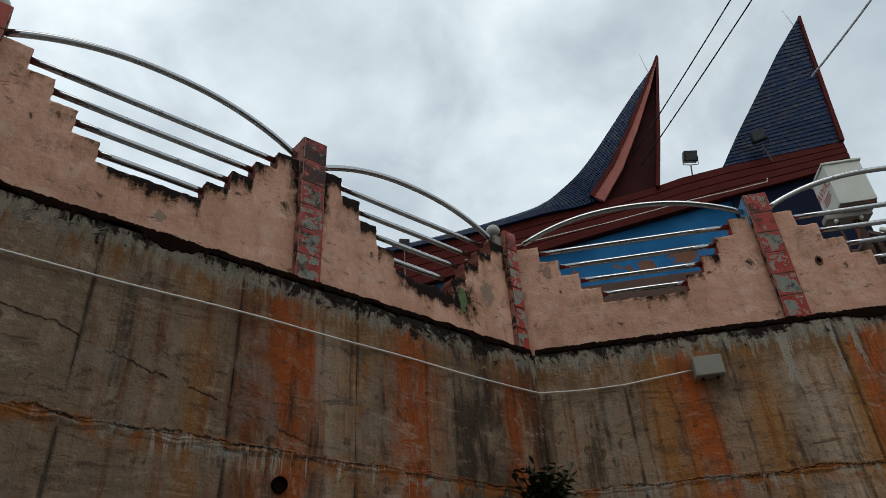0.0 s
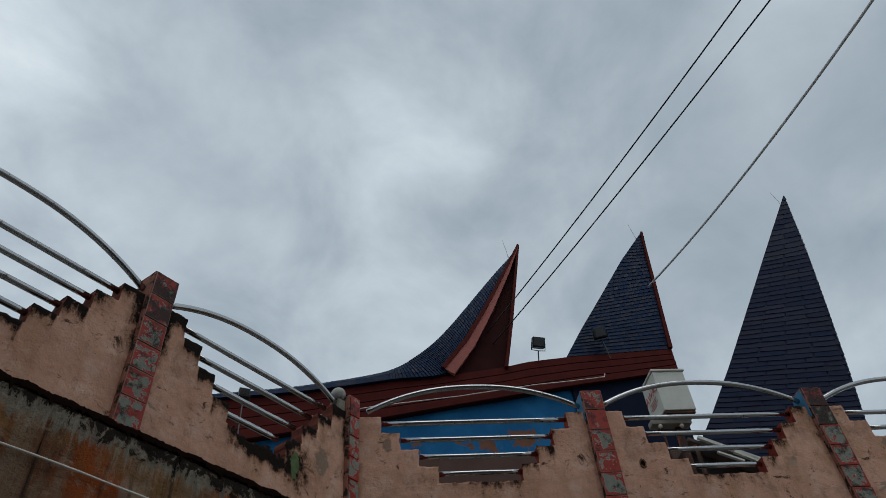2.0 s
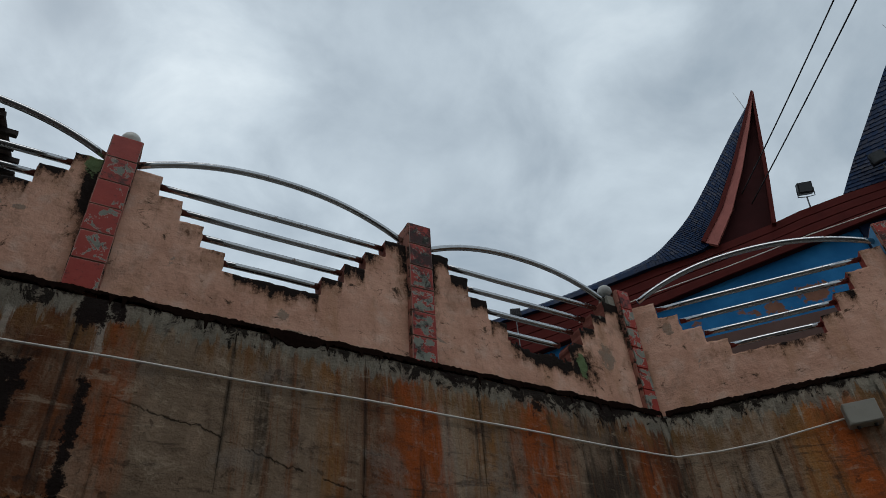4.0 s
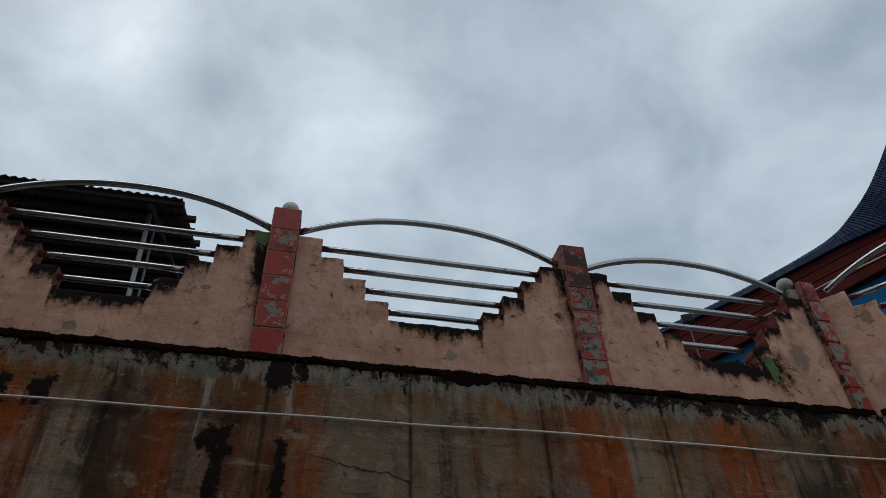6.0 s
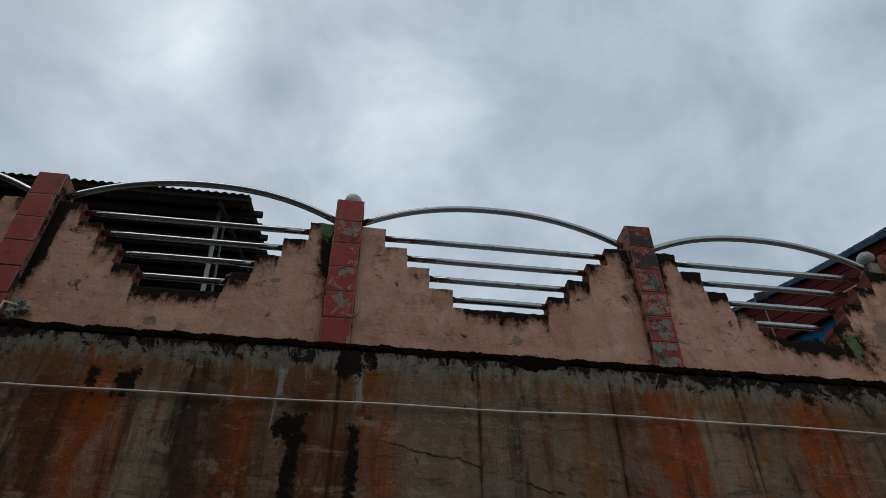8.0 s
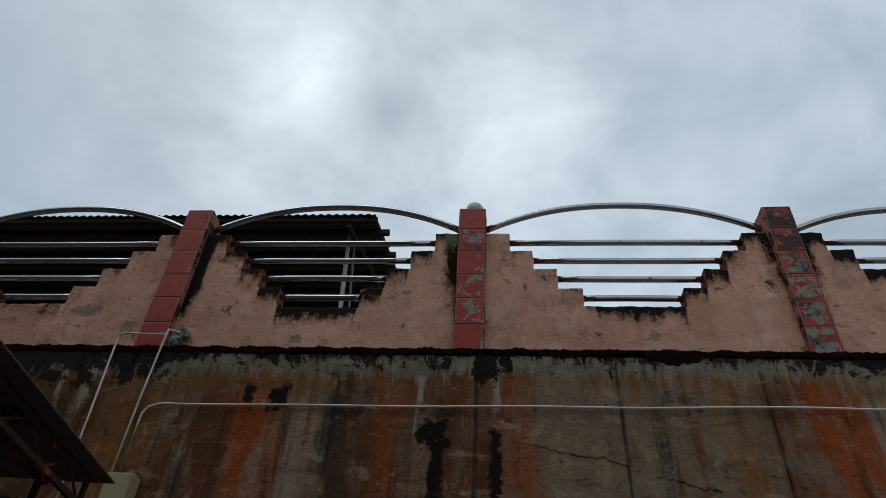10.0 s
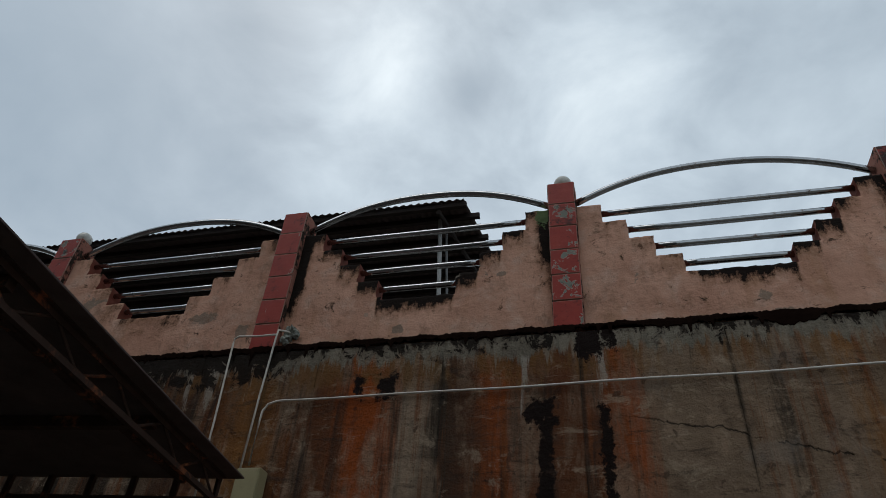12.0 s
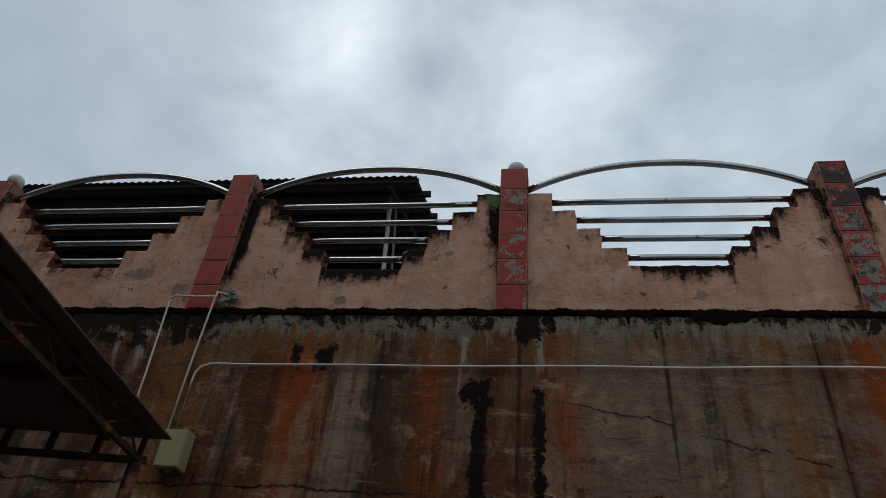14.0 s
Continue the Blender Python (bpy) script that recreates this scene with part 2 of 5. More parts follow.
    base = k.mix(k.step(hang, 0.90, 0.94), base, (0.014, 0.011, 0.009))
    # dark joints between the cast fields
    beat = k.math("ABSOLUTE", k.math("SUBTRACT", k.math("FRACT", k.math("ADD", k.math("DIVIDE", k.math("SUBTRACT", x, joint), 0.8175), 40.5)), 0.5))
    seam = k.math("MULTIPLY", k.step(beat, 0.024, 0.006), k.step(k.noise(1.0, 5, 0.65, k.scaled(3.0, 3.0, 2.2, shift + 81)), 0.38, 0.54))
    base = k.mix(k.math("MULTIPLY", seam, 0.7), base, (0.026, 0.021, 0.017))
    # the pour line and its crumbled, rusty lime crust
    wavy = k.math("ADD", k.math("MULTIPLY", k.math("SUBTRACT", k.noise(1.0, 2, 0.5, k.scaled(2.2, 2.2, 0.1, shift)), 0.5), 0.10), k.math("MULTIPLY", k.math("SUBTRACT", k.noise(1.0, 5, 0.7, k.scaled(27.0, 27.0, 14.0, shift)), 0.5), 0.075))
    off = k.math("SUBTRACT", z, k.math("ADD", wavy, 2.85))
    under = k.math("MULTIPLY", k.math("MULTIPLY", k.step(off, -0.15, -0.02), k.step(off, 0.03, 0.0)), k.step(x, -0.5, 0.0))
    lime = k.noise(7.0, 6, 0.7, k.scaled(1, 1, 1, shift + 91))
    base = k.mix(k.math("MULTIPLY", under, k.step(lime, 0.47, 0.56)), base, (0.25, 0.085, 0.022))
    base = k.mix(k.math("MULTIPLY", under, k.step(lime, 0.45, 0.38)), base, (0.25, 0.235, 0.20))
    line = k.math("MULTIPLY", k.step(k.math("ABSOLUTE", off), k.math("MULTIPLY", k.noise(16.0, 5, 0.7), 0.017), 0.003), k.step(k.noise(5.0, 6, 0.7, k.scaled(1, 1, 1, shift + 7)), 0.36, 0.50))
    if crack:
        slope = k.math("SUBTRACT", z, k.math("ADD", k.math("MULTIPLY", x, -0.245), k.math("ADD", 3.455, wavy)))
        reach = k.math("MULTIPLY", k.step(x, 0.2, 0.5), k.step(x, 2.3, 1.9))
        line = k.math("MAXIMUM", line, k.math("MULTIPLY", k.math("MULTIPLY", k.step(k.math("ABSOLUTE", slope), 0.007, 0.002), reach), k.step(k.noise(9.0, 4), 0.4, 0.5)))
    base = k.mix(k.math("MULTIPLY", line, 0.8), base, (0.012, 0.009, 0.007))
    # lime washed out of the pour line, in short pale runs
    wash = k.math("MULTIPLY", k.step(k.noise(1.0, 5, 0.7, k.scaled(30.0, 30.0, 2.5, shift + 201), 0.3), 0.54, 0.60), k.math("MULTIPLY", k.step(off, -0.20, -0.03), k.step(off, 0.02, -0.01)))
    wash = k.math("MULTIPLY", wash, k.step(k.noise(1.0, 3, 0.5, k.scaled(1.7, 1.7, 0.1, shift + 211)), 0.42, 0.56))
    wash = k.math("MULTIPLY", wash, k.step(x, -0.5, 0.0))
    base = k.mix(k.math("MULTIPLY", wash, 0.8), base, (0.36, 0.325, 0.275))
    # pale lime runs and black mould that come down from the ledge
    drop = k.math("SUBTRACT", 3.97, z)
    tongue = k.math("MULTIPLY", k.step(k.noise(1.0, 6, 0.7, k.scaled(12.0, 12.0, 0.7, shift + 221), 0.3), 0.32, 0.75), 0.34)
    pale = k.math("MULTIPLY", k.step(k.math("SUBTRACT", tongue, drop), -0.012, 0.03), k.step(k.noise(1.0, 6, 0.7, k.scaled(21.0, 21.0, 6.0, shift + 231), 0.4), 0.34, 0.56))
    base = k.mix(k.math("MULTIPLY", pale, 0.62), base, (0.285 * gain, 0.245 * gain, 0.19 * gain))
    frayed = k.math("MULTIPLY", k.math("SUBTRACT", k.noise(1.0, 7, 0.75, k.scaled(26.0, 26.0, 4.0, shift + 261), 0.4), 0.5), 0.09)
    for u, half, top, bottom in streaks:
        inside = k.math("SUBTRACT", half, k.math("ABSOLUTE", k.math("SUBTRACT", x, u)))
        inside = k.math("MINIMUM", inside, k.math("MULTIPLY", k.math("SUBTRACT", z, bottom), 0.10))
        inside = k.math("MULTIPLY", k.step(k.math("ADD", inside, frayed), 0.0, 0.014), k.step(z, top + 0.02, top - 0.02))
        base = k.mix(k.math("MULTIPLY", inside, 0.7), base, (0.37, 0.33, 0.275))
    creep = k.math("ADD", k.math("MULTIPLY_ADD", k.noise(1.0, 9, 0.74, k.scaled(10.0, 10.0, 7.0, shift + 241), 0.6), 2.1, -0.60), k.math("MULTIPLY", k.noise(1.0, 3, 0.5, k.scaled(1.3, 1.3, 0.05, shift + 251)), 0.55))
    for a, b, more in heavy:
        creep = k.math("ADD", creep, k.math("MULTIPLY", k.math("MULTIPLY", k.step(x, a, a + 0.3), k.step(x, b, b - 0.3)), more))
    creep = k.math("SUBTRACT", creep, k.math("MULTIPLY", drop, 2.4))
    base = k.mix(k.math("MULTIPLY", k.step(creep, 0.50, 0.66), 0.35), base, (0.065, 0.043, 0.028))
    base = k.mix(k.math("MULTIPLY", k.step(creep, 0.66, 0.70), 0.95), base, (0.012, 0.008, 0.006))
    edge = k.math("MULTIPLY", k.math("SUBTRACT", k.noise(13.0, 8, 0.8), 0.5), 0.20)
    for u, top, bottom, half in blots:
        inside = k.math("SUBTRACT", half, k.math("ABSOLUTE", k.math("SUBTRACT", x, u)))
        inside = k.math("MINIMUM", inside, k.math("MULTIPLY", k.math("SUBTRACT", top, z), 0.5))
        inside = k.math("MINIMUM", inside, k.math("MULTIPLY", k.math("SUBTRACT", z, bottom), 0.35))
        base = k.mix(k.step(k.math("ADD", inside, edge), -0.004, 0.012), base, (0.013, 0.0075, 0.006))
    bleach = k.noise(1.0, 7, 0.7, k.scaled(2.4, 2.4, 1.5, shift + 141), 0.5)
    base = k.mix(k.math("MULTIPLY", k.math("MULTIPLY", k.step(bleach, 0.53, 0.62), k.math("MULTIPLY", k.step(z, 3.80, 3.66), k.step(x, 0.1, 0.6))), 0.42), base, (0.25 * gain, 0.205 * gain, 0.168 * gain))
    pock = k.noise(10.0, 3, 0.5, k.scaled(1, 1, 0.8, shift + 151), 0.2)
    base = k.mix(k.math("MULTIPLY", k.step(pock, 0.665, 0.71), 0.6), base, (0.045, 0.026, 0.018))
    pits = k.noise(34.0, 6, 0.72)
    base = k.mix(k.math("MULTIPLY", k.step(pits, 0.60, 0.70), 0.6), base, (0.024, 0.019, 0.015))
    relief = k.math("ADD", k.math("MULTIPLY_ADD", boards, 0.3, pits), k.math("MULTIPLY", k.noise(7.0, 6, 0.65), 1.6))
    k.bump(k.math("SUBTRACT", relief, k.math("MULTIPLY", line, 2.0)), 0.8, 0.014)
    return k.done(base, k.math("ADD", 0.62, k.math("MULTIPLY", pits, 0.45)))


def make_tile():
    k = Mat("red_tile", 0.5)
    k.b.inputs["Specular IOR Level"].default_value = 0.2
    co = k.t.nodes.new("ShaderNodeTexCoord").outputs["Object"]
    jump = k.t.nodes.new("ShaderNodeVectorMath")
    jump.operation = "ADD"
    k.t.links.new(co, jump.inputs[0])
    k.t.links.new(k.math("MULTIPLY", k.random(), 37.0), jump.inputs[1])
    vec = jump.outputs[0]
    base = k.mix(k.noise(11.0, 4, 0.6, vec), (0.26, 0.028, 0.020), (0.40, 0.055, 0.038))
    x, y, z = k.xyz()
    inner = k.math("MINIMUM", k.math("SUBTRACT", 0.092, k.math("ABSOLUTE", x)), k.math("SUBTRACT", 0.098, k.math("ABSOLUTE", z)))
    wide = k.step(inner, 0.0, 0.03)
    peel = k.math("ADD", k.math("MULTIPLY", k.noise(10.0, 7, 0.66, vec, 0.7), 1.9), k.math("MULTIPLY_ADD", k.attr("wear"), k.math("MULTIPLY", wide, 0.22), -0.14))
    bare = k.step(peel, 1.06, 1.075)
    base = k.mix(bare, base, k.mix(k.noise(22.0, 4, 0.6, vec), (0.15, 0.165, 0.135), (0.29, 0.29, 0.245)))
    rim = k.math("SUBTRACT", k.step(peel, 1.035, 1.05), bare, clamp=True)
    base = k.mix(k.math("MULTIPLY", rim, 0.8), base, (0.50, 0.43, 0.36))
    sooty = k.math("ADD", k.noise(9.0, 7, 0.75, vec), k.math("MULTIPLY", k.attr("soot"), 0.22))
    base = k.mix(k.math("MULTIPLY", k.step(sooty, 0.56, 0.70), 0.9), base, (0.016, 0.011, 0.009))
    base = k.mix(k.math("MULTIPLY", k.step(inner, 0.005, 0.0), 0.7), base, (0.42, 0.29, 0.23))
    k.bump(k.math("SUBTRACT", k.noise(40.0, 4), k.math("MULTIPLY", bare, 0.8)), 0.5, 0.004)
    return k.done(base, k.math("ADD", 0.42, k.math("MULTIPLY", bare, 0.4)))


def make_core():
    k = Mat("pillar_render", 0.85)
    base = k.mix(k.noise(6.0, 5), (0.30, 0.085, 0.06), (0.36, 0.20, 0.15))
    base = k.mix(k.step(k.noise(8.0, 6, 0.7), 0.46, 0.56), base, (0.03, 0.024, 0.018))
    k.bump(k.noise(30.0, 5), 0.5, 0.006)
    return k.done(base)


def make_steel():
    k = Mat("steel_pipe", 0.22, 1.0)
    base = k.mix(k.noise(5.0, 5), (0.34, 0.34, 0.35), (0.50, 0.50, 0.50))
    spot = k.step(k.noise(22.0, 6, 0.7), 0.58, 0.70)
    base = k.mix(k.math("MULTIPLY", spot, 0.8), base, (0.14, 0.075, 0.045))
    k.bump(k.noise(60.0, 3), 0.12, 0.002)
    return k.done(base, k.math("ADD", 0.11, k.math("MULTIPLY", spot, 0.45)))


def make_shingle(name, color, light):
    k = Mat(name, 0.55)
    k.b.inputs["Specular IOR Level"].default_value = 0.15
    rnd = k.t.nodes.new("ShaderNodeNewGeometry").outputs["Random Per Island"]
    base = k.mix(rnd, color, light)
    base = k.mix(k.math("MULTIPLY", k.step(k.noise(2.2, 5), 0.45, 0.75), 0.5), base, tuple(c * 0.45 for c in color))
    k.bump(k.noise(34.0, 4), 0.3, 0.006)
    return k.done(base, k.math("ADD", 0.42, k.math("MULTIPLY", rnd, 0.3)))


PEELED = [(2.45, 7.12, 0.21), (1.84, 7.02, 0.12)]


def make_blue_wall():
    k = Mat("blue_paint", 0.75)
    base = k.mix(k.step(k.noise(1.6, 6, 0.65), 0.3, 0.7), (0.012, 0.108, 0.26), (0.024, 0.160, 0.35))
    x, y, z = k.xyz()
    spot = k.math("ADD", k.noise(2.2, 5, 0.65, k.scaled(1.0, 1.0, 1.3, 4.0)), k.math("MULTIPLY", k.step(z, 7.5, 6.3), 0.12))
    for u, h, r in PEELED:
        gap = k.math("SUBTRACT", r, k.math("SQRT", k.math("ADD", k.math("POWER", k.math("MULTIPLY", k.math("SUBTRACT", x, u), 0.7), 2.0), k.math("POWER", k.math("SUBTRACT", z, h), 2.0))))
        spot = k.math("MAXIMUM", spot, k.math("ADD", k.math("MULTIPLY", gap, 1.2), k.math("MULTIPLY_ADD", k.noise(5.0, 6, 0.7), 0.9, 0.18)))
    base = k.mix(k.step(spot, 0.66, 0.70), base, k.mix(k.noise(6.0, 5), (0.10, 0.045, 0.03), (0.26, 0.12, 0.075)))
    base = k.mix(k.math("MULTIPLY", k.step(k.noise(5.0, 6, 0.7), 0.6, 0.72), 0.6), base, (0.03, 0.06, 0.09))
    k.bump(k.noise(18.0, 5), 0.35, 0.01)
    return k.done(base)


def make_rusty():
    k = Mat("rusty_black_steel", 0.75, 0.2)
    base = k.mix(k.noise(8.0, 5), (0.045, 0.032, 0.028), (0.12, 0.075, 0.058))
    base = k.mix(k.step(k.noise(5.5, 6, 0.7), 0.53, 0.66), base, (0.42, 0.15, 0.075))
    k.bump(k.noise(45.0, 4), 0.4, 0.003)
    return k.done(base)


plaster = make_plaster("pink_plaster", PATCHES)
plaster_far = make_plaster("pink_plaster_far", [(3.05, 4.45, 0.05, 0.06), (0.25, 4.75, 0.04, 0.07)])
BANDS_L = [(-9.0, "B"), (-2.7, "D"), (-2.3, "B"), (-2.0, "Y"), (-1.75, "B"), (-1.5, "B"), (-1.35, "O"), (-1.15, "O"), (-1.0, "P"), (-0.8, "D"), (-0.52, "B"), (-0.42, "O"), (-0.28, "B"), (0.05, "B"),
           (0.25, "O"), (0.40, "G"), (1.30, "G"), (1.42, "Y"), (1.52, "G"), (1.70, "B"), (1.95, "O"), (2.15, "O"), (2.28, "P"), (2.50, "Y"), (2.65, "G"), (2.85, "O"), (3.08, "O"), (3.20, "G"), (3.35, "D"), (3.70, "D"), (3.85, "O"), (4.15, "D")]
BANDS_R = [(0.0, "D"), (0.12, "G"), (0.70, "G"), (0.92, "Y"), (1.15, "O"), (1.28, "O"), (1.42, "G"), (1.70, "Y"), (1.85, "G"), (2.10, "P"), (2.30, "Y"), (2.45, "O"), (2.62, "O"), (2.78, "G"), (3.0, "Y"), (3.3, "O"), (3.6, "G"), (4.5, "O"), (5.0, "G"), (9.6, "B")]
# Last number is gain: left wall dimmed, right wall lightened, in place of light.
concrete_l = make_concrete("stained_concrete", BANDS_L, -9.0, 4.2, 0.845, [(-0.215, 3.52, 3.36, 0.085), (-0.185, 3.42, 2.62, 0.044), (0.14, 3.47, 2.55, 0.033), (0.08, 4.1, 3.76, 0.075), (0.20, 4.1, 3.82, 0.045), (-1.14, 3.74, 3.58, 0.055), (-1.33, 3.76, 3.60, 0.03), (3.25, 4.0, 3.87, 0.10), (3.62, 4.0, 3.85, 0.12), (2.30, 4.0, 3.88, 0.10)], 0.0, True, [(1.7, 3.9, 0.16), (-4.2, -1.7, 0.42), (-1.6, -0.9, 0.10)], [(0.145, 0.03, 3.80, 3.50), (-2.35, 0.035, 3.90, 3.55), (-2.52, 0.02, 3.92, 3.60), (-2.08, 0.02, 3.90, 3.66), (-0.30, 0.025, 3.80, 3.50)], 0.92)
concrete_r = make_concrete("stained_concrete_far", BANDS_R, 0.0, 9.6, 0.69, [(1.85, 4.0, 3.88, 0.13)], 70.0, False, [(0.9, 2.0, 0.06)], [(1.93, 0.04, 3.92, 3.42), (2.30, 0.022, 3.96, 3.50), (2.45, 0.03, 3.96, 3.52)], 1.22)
tile_mat, core_mat, steel = make_tile(), make_core(), make_steel()
shingle_blue = make_shingle("blue_shingle", (0.0035, 0.011, 0.036), (0.009, 0.027, 0.073))
shingle_slate = make_shingle("slate_shingle", (0.0045, 0.008, 0.028), (0.009, 0.015, 0.045))
blue_wall, rusty = make_blue_wall(), make_rusty()
crust = plain("black_mould_and_bore", (0.012, 0.0065, 0.005), 0.95, 0, 0.5, 12, 0.8)
crust.node_tree.nodes["Principled BSDF"].inputs["Specular IOR Level"].default_value = 0.0
joint_mat = plain("dark_joint", (0.05, 0.042, 0.034), 0.95, 0, 0.4, 9, 0.5)
red_wood = plain("red_painted_board", (0.080, 0.0125, 0.010), 0.75, 0, 0.4, 4, 0.35)
pink_wood = plain("faded_pink_board", (0.36, 0.125, 0.105), 0.75, 0, 0.3, 5, 0.35)
maroon = plain("maroon_gable", (0.036, 0.008, 0.008), 0.8, 0, 0.4, 3, 0.3)
pvc = plain("white_conduit", (0.68, 0.63, 0.56), 0.5, 0, 0.18, 6, 0.15)
grey_box = plain("grey_plastic", (0.26, 0.24, 0.20), 0.55, 0, 0.15, 8, 0.1)
cream_box = plain("cream_metal", (0.36, 0.31, 0.17), 0.5, 0, 0.2, 8, 0.15)
white_metal = plain("white_sheet_metal", (0.62, 0.62, 0.55), 0.5, 0, 0.15, 7, 0.1)
black_metal = plain("black_metal", (0.02, 0.02, 0.022), 0.5, 0.3, 0.4, 15, 0.2)
dark_sheet = plain("weathered_roof_sheet", (0.125, 0.093, 0.086), 0.8, 0.0, 0.5, 6, 0.4)
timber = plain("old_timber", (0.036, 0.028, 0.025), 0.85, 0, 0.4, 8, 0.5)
galv = plain("galvanised_post", (0.15, 0.15, 0.15), 0.6, 0.3, 0.3, 9, 0.2)
wire_mat = plain("black_cable", (0.018, 0.018, 0.020), 0.6, 0, 0.2, 5, 0.1)
pale_wire = plain("grey_cable", (0.62, 0.63, 0.63), 0.6, 0, 0.2, 5, 0.1)
reveal_mat = plain("dark_red_reveal", (0.19, 0.058, 0.040), 0.8, 0, 0.5, 14, 0.5)
reveal_red = plain("flaking_red_reveal", (0.27, 0.050, 0.036), 0.75, 0, 0.5, 14, 0.5)
red_ink = plain("red_lettering", (0.42, 0.03, 0.025), 0.6, 0, 0.2, 20, 0.05)
ground_mat = plain("worn_concrete_ground", (0.20, 0.183, 0.16), 0.9, 0, 0.3, 1.2, 0.5)
leaf_mat = plain("dark_leaf", (0.018, 0.035, 0.012), 0.5, 0, 0.5, 12, 0.2)
stem_mat = plain("plant_stem", (0.06, 0.05, 0.025), 0.8, 0, 0.3, 12, 0.3)
blue_paint = plain("blue_painted_side", (0.05, 0.20, 0.36), 0.6, 0, 0.4, 10, 0.3)
dirty_white = plain("dirty_white_globe", (0.62, 0.60, 0.54), 0.35, 0, 0.3, 14, 0.15)
lens_glass = plain("dusty_lamp_glass", (0.05, 0.052, 0.055), 0.25, 0, 0.2, 9, 0.05)

# ---- building helpers ----
LEFT = Matrix.Identity(4)
RIGHT = Matrix(((0.6527, 0.7576, 0, 4.19), (-0.7576, 0.6527, 0, 0), (0, 0, 1, 0), (0, 0, 0, 1)))


def mesh_of(name, bm, smooth=False):
    me = bpy.data.meshes.new(name)
    bm.normal_update()
    bm.to_mesh(me)
    bm.free()
    if smooth:
        me.shade_smooth()
    return me


def part(name, bm, material, parent=None, label="", smooth=False, m=None):
    ob = new(name, bm if isinstance(bm, bpy.types.Mesh) else mesh_of(name, bm, smooth))
    if material and not ob.data.materials:
        ob.data.materials.append(material)
    if parent:
        ob.parent = parent
    if m is not None:
        ob.matrix_basis = m
    return tagged(ob, label)


def thing(name, m, label, category, group="", kind=""):
    ob = new(name)
    ob.empty_display_size = 0.1
    ob.matrix_basis = m
    return tagged(ob, label, category, group, kind)


def slab(x0, x1, y0, y1, z0, z1, bevel=0.0, bm=None):
    own = bm is None
    bm = bm or bmesh.new()
    geo = bmesh.ops.create_cube(bm, size=1.0, matrix=Matrix.Translation(((x0 + x1) / 2, (y0 + y1) / 2, (z0 + z1) / 2)) @ Matrix.Diagonal((x1 - x0, y1 - y0, z1 - z0, 1)))
    if bevel:
        edges = list({e for v in geo["verts"] for e in v.link_edges})
        bmesh.ops.bevel(bm, geom=edges, offset=bevel, segments=2, affect="EDGES", profile=0.6)
    return bm


def tube(points, radius, sides=10, bm=None, caps=True):
    bm = bm or bmesh.new()
    pts = [Vector(p) for p in points]
    rings = []
    for i, p in enumerate(pts):
        way = (pts[min(i + 1, len(pts) - 1)] - pts[max(i - 1, 0)]).normalized()
        side = way.cross(Vector((0, 0, 1)))
        side = Vector((1, 0, 0)) if side.length < 1e-3 else side.normalized()
        up = side.cross(way)
        r = radius[i] if isinstance(radius, (list, tuple)) else radius
        rings.append([bm.verts.new(p + r * (math.cos(a) * side + math.sin(a) * up)) for a in (2 * math.pi * j / sides for j in range(sides))])
    for a, b in zip(rings, rings[1:]):
        for j in range(sides):
            bm.faces.new((a[j], a[(j + 1) % sides], b[(j + 1) % sides], b[j]))
    if caps:
        bm.faces.new(rings[0][::-1])
        bm.faces.new(rings[-1])
    bmesh.ops.recalc_face_normals(bm, faces=bm.faces)
    return bm


def ball(center, r, bm=None, squash=1.0):
    bm = bm or bmesh.new()
    bmesh.ops.create_uvsphere(bm, u_segments=20, v_segments=12, radius=r, matrix=Matrix.Translation(center) @ Matrix.Diagonal((1, 1, squash, 1)))
    return bm


def spaced(lo, hi, cell):
    n = max(1, round((hi - lo) / cell))
    return [lo + (hi - lo) * i / n for i in range(n)]


def lerp_curve(points, x):
    for (a, b), (c, d) in zip(points, points[1:]):
        if x <= c:
            return b + (d - b) * max(0.0, (x - a) / (c - a))
    return points[-1][1]


# ---- ground, terrace and the retaining wall ----
bm = bmesh.new()
bmesh.ops.create_grid(bm, x_segments=60, y_segments=60, size=600)
tagged(part("ground", bm, ground_mat), "worn grey concrete ground of the lower yard", "ground", kind="structure")

LEDGE = 4.0
# Two unseen walls, added only to block sky light and dim the yard.
block_grey = plain("grey_sky_block", (0.17, 0.155, 0.135), 0.9, 0, 0.3, 1.5, 0.5)
tagged(part("sky_block_rear", slab(-9.2, 1.2, -8.0, -5.4, -0.2, 8.4, 0.02), block_grey), "unseen grey wall added to cut skylight into the yard", "wall", kind="structure")
tagged(part("sky_block_end", slab(-9.2, -9.0, -5.39, -0.06, -0.2, 7.4, 0.02), block_grey), "unseen grey wall added to cut skylight into the yard", "wall", kind="structure")
terrace = bmesh.new()
outline = [(-12, 0.06), (4.15, 0.06), (11.0, -7.9), (40, 10), (40, 60), (-12, 60)]
low = [terrace.verts.new((x, y, 3.90)) for x, y in outline]
top = [terrace.verts.new((x, y, 3.985)) for x, y in outline]
terrace.faces.new(low[::-1])
terrace.faces.new(top)
for i in range(6):
    terrace.faces.new((low[i], low[(i + 1) % 6], top[(i + 1) % 6], top[i]))
tagged(part("terrace_floor", terrace, ground_mat), "grey concrete floor of the upper terrace", "floor", kind="structure")


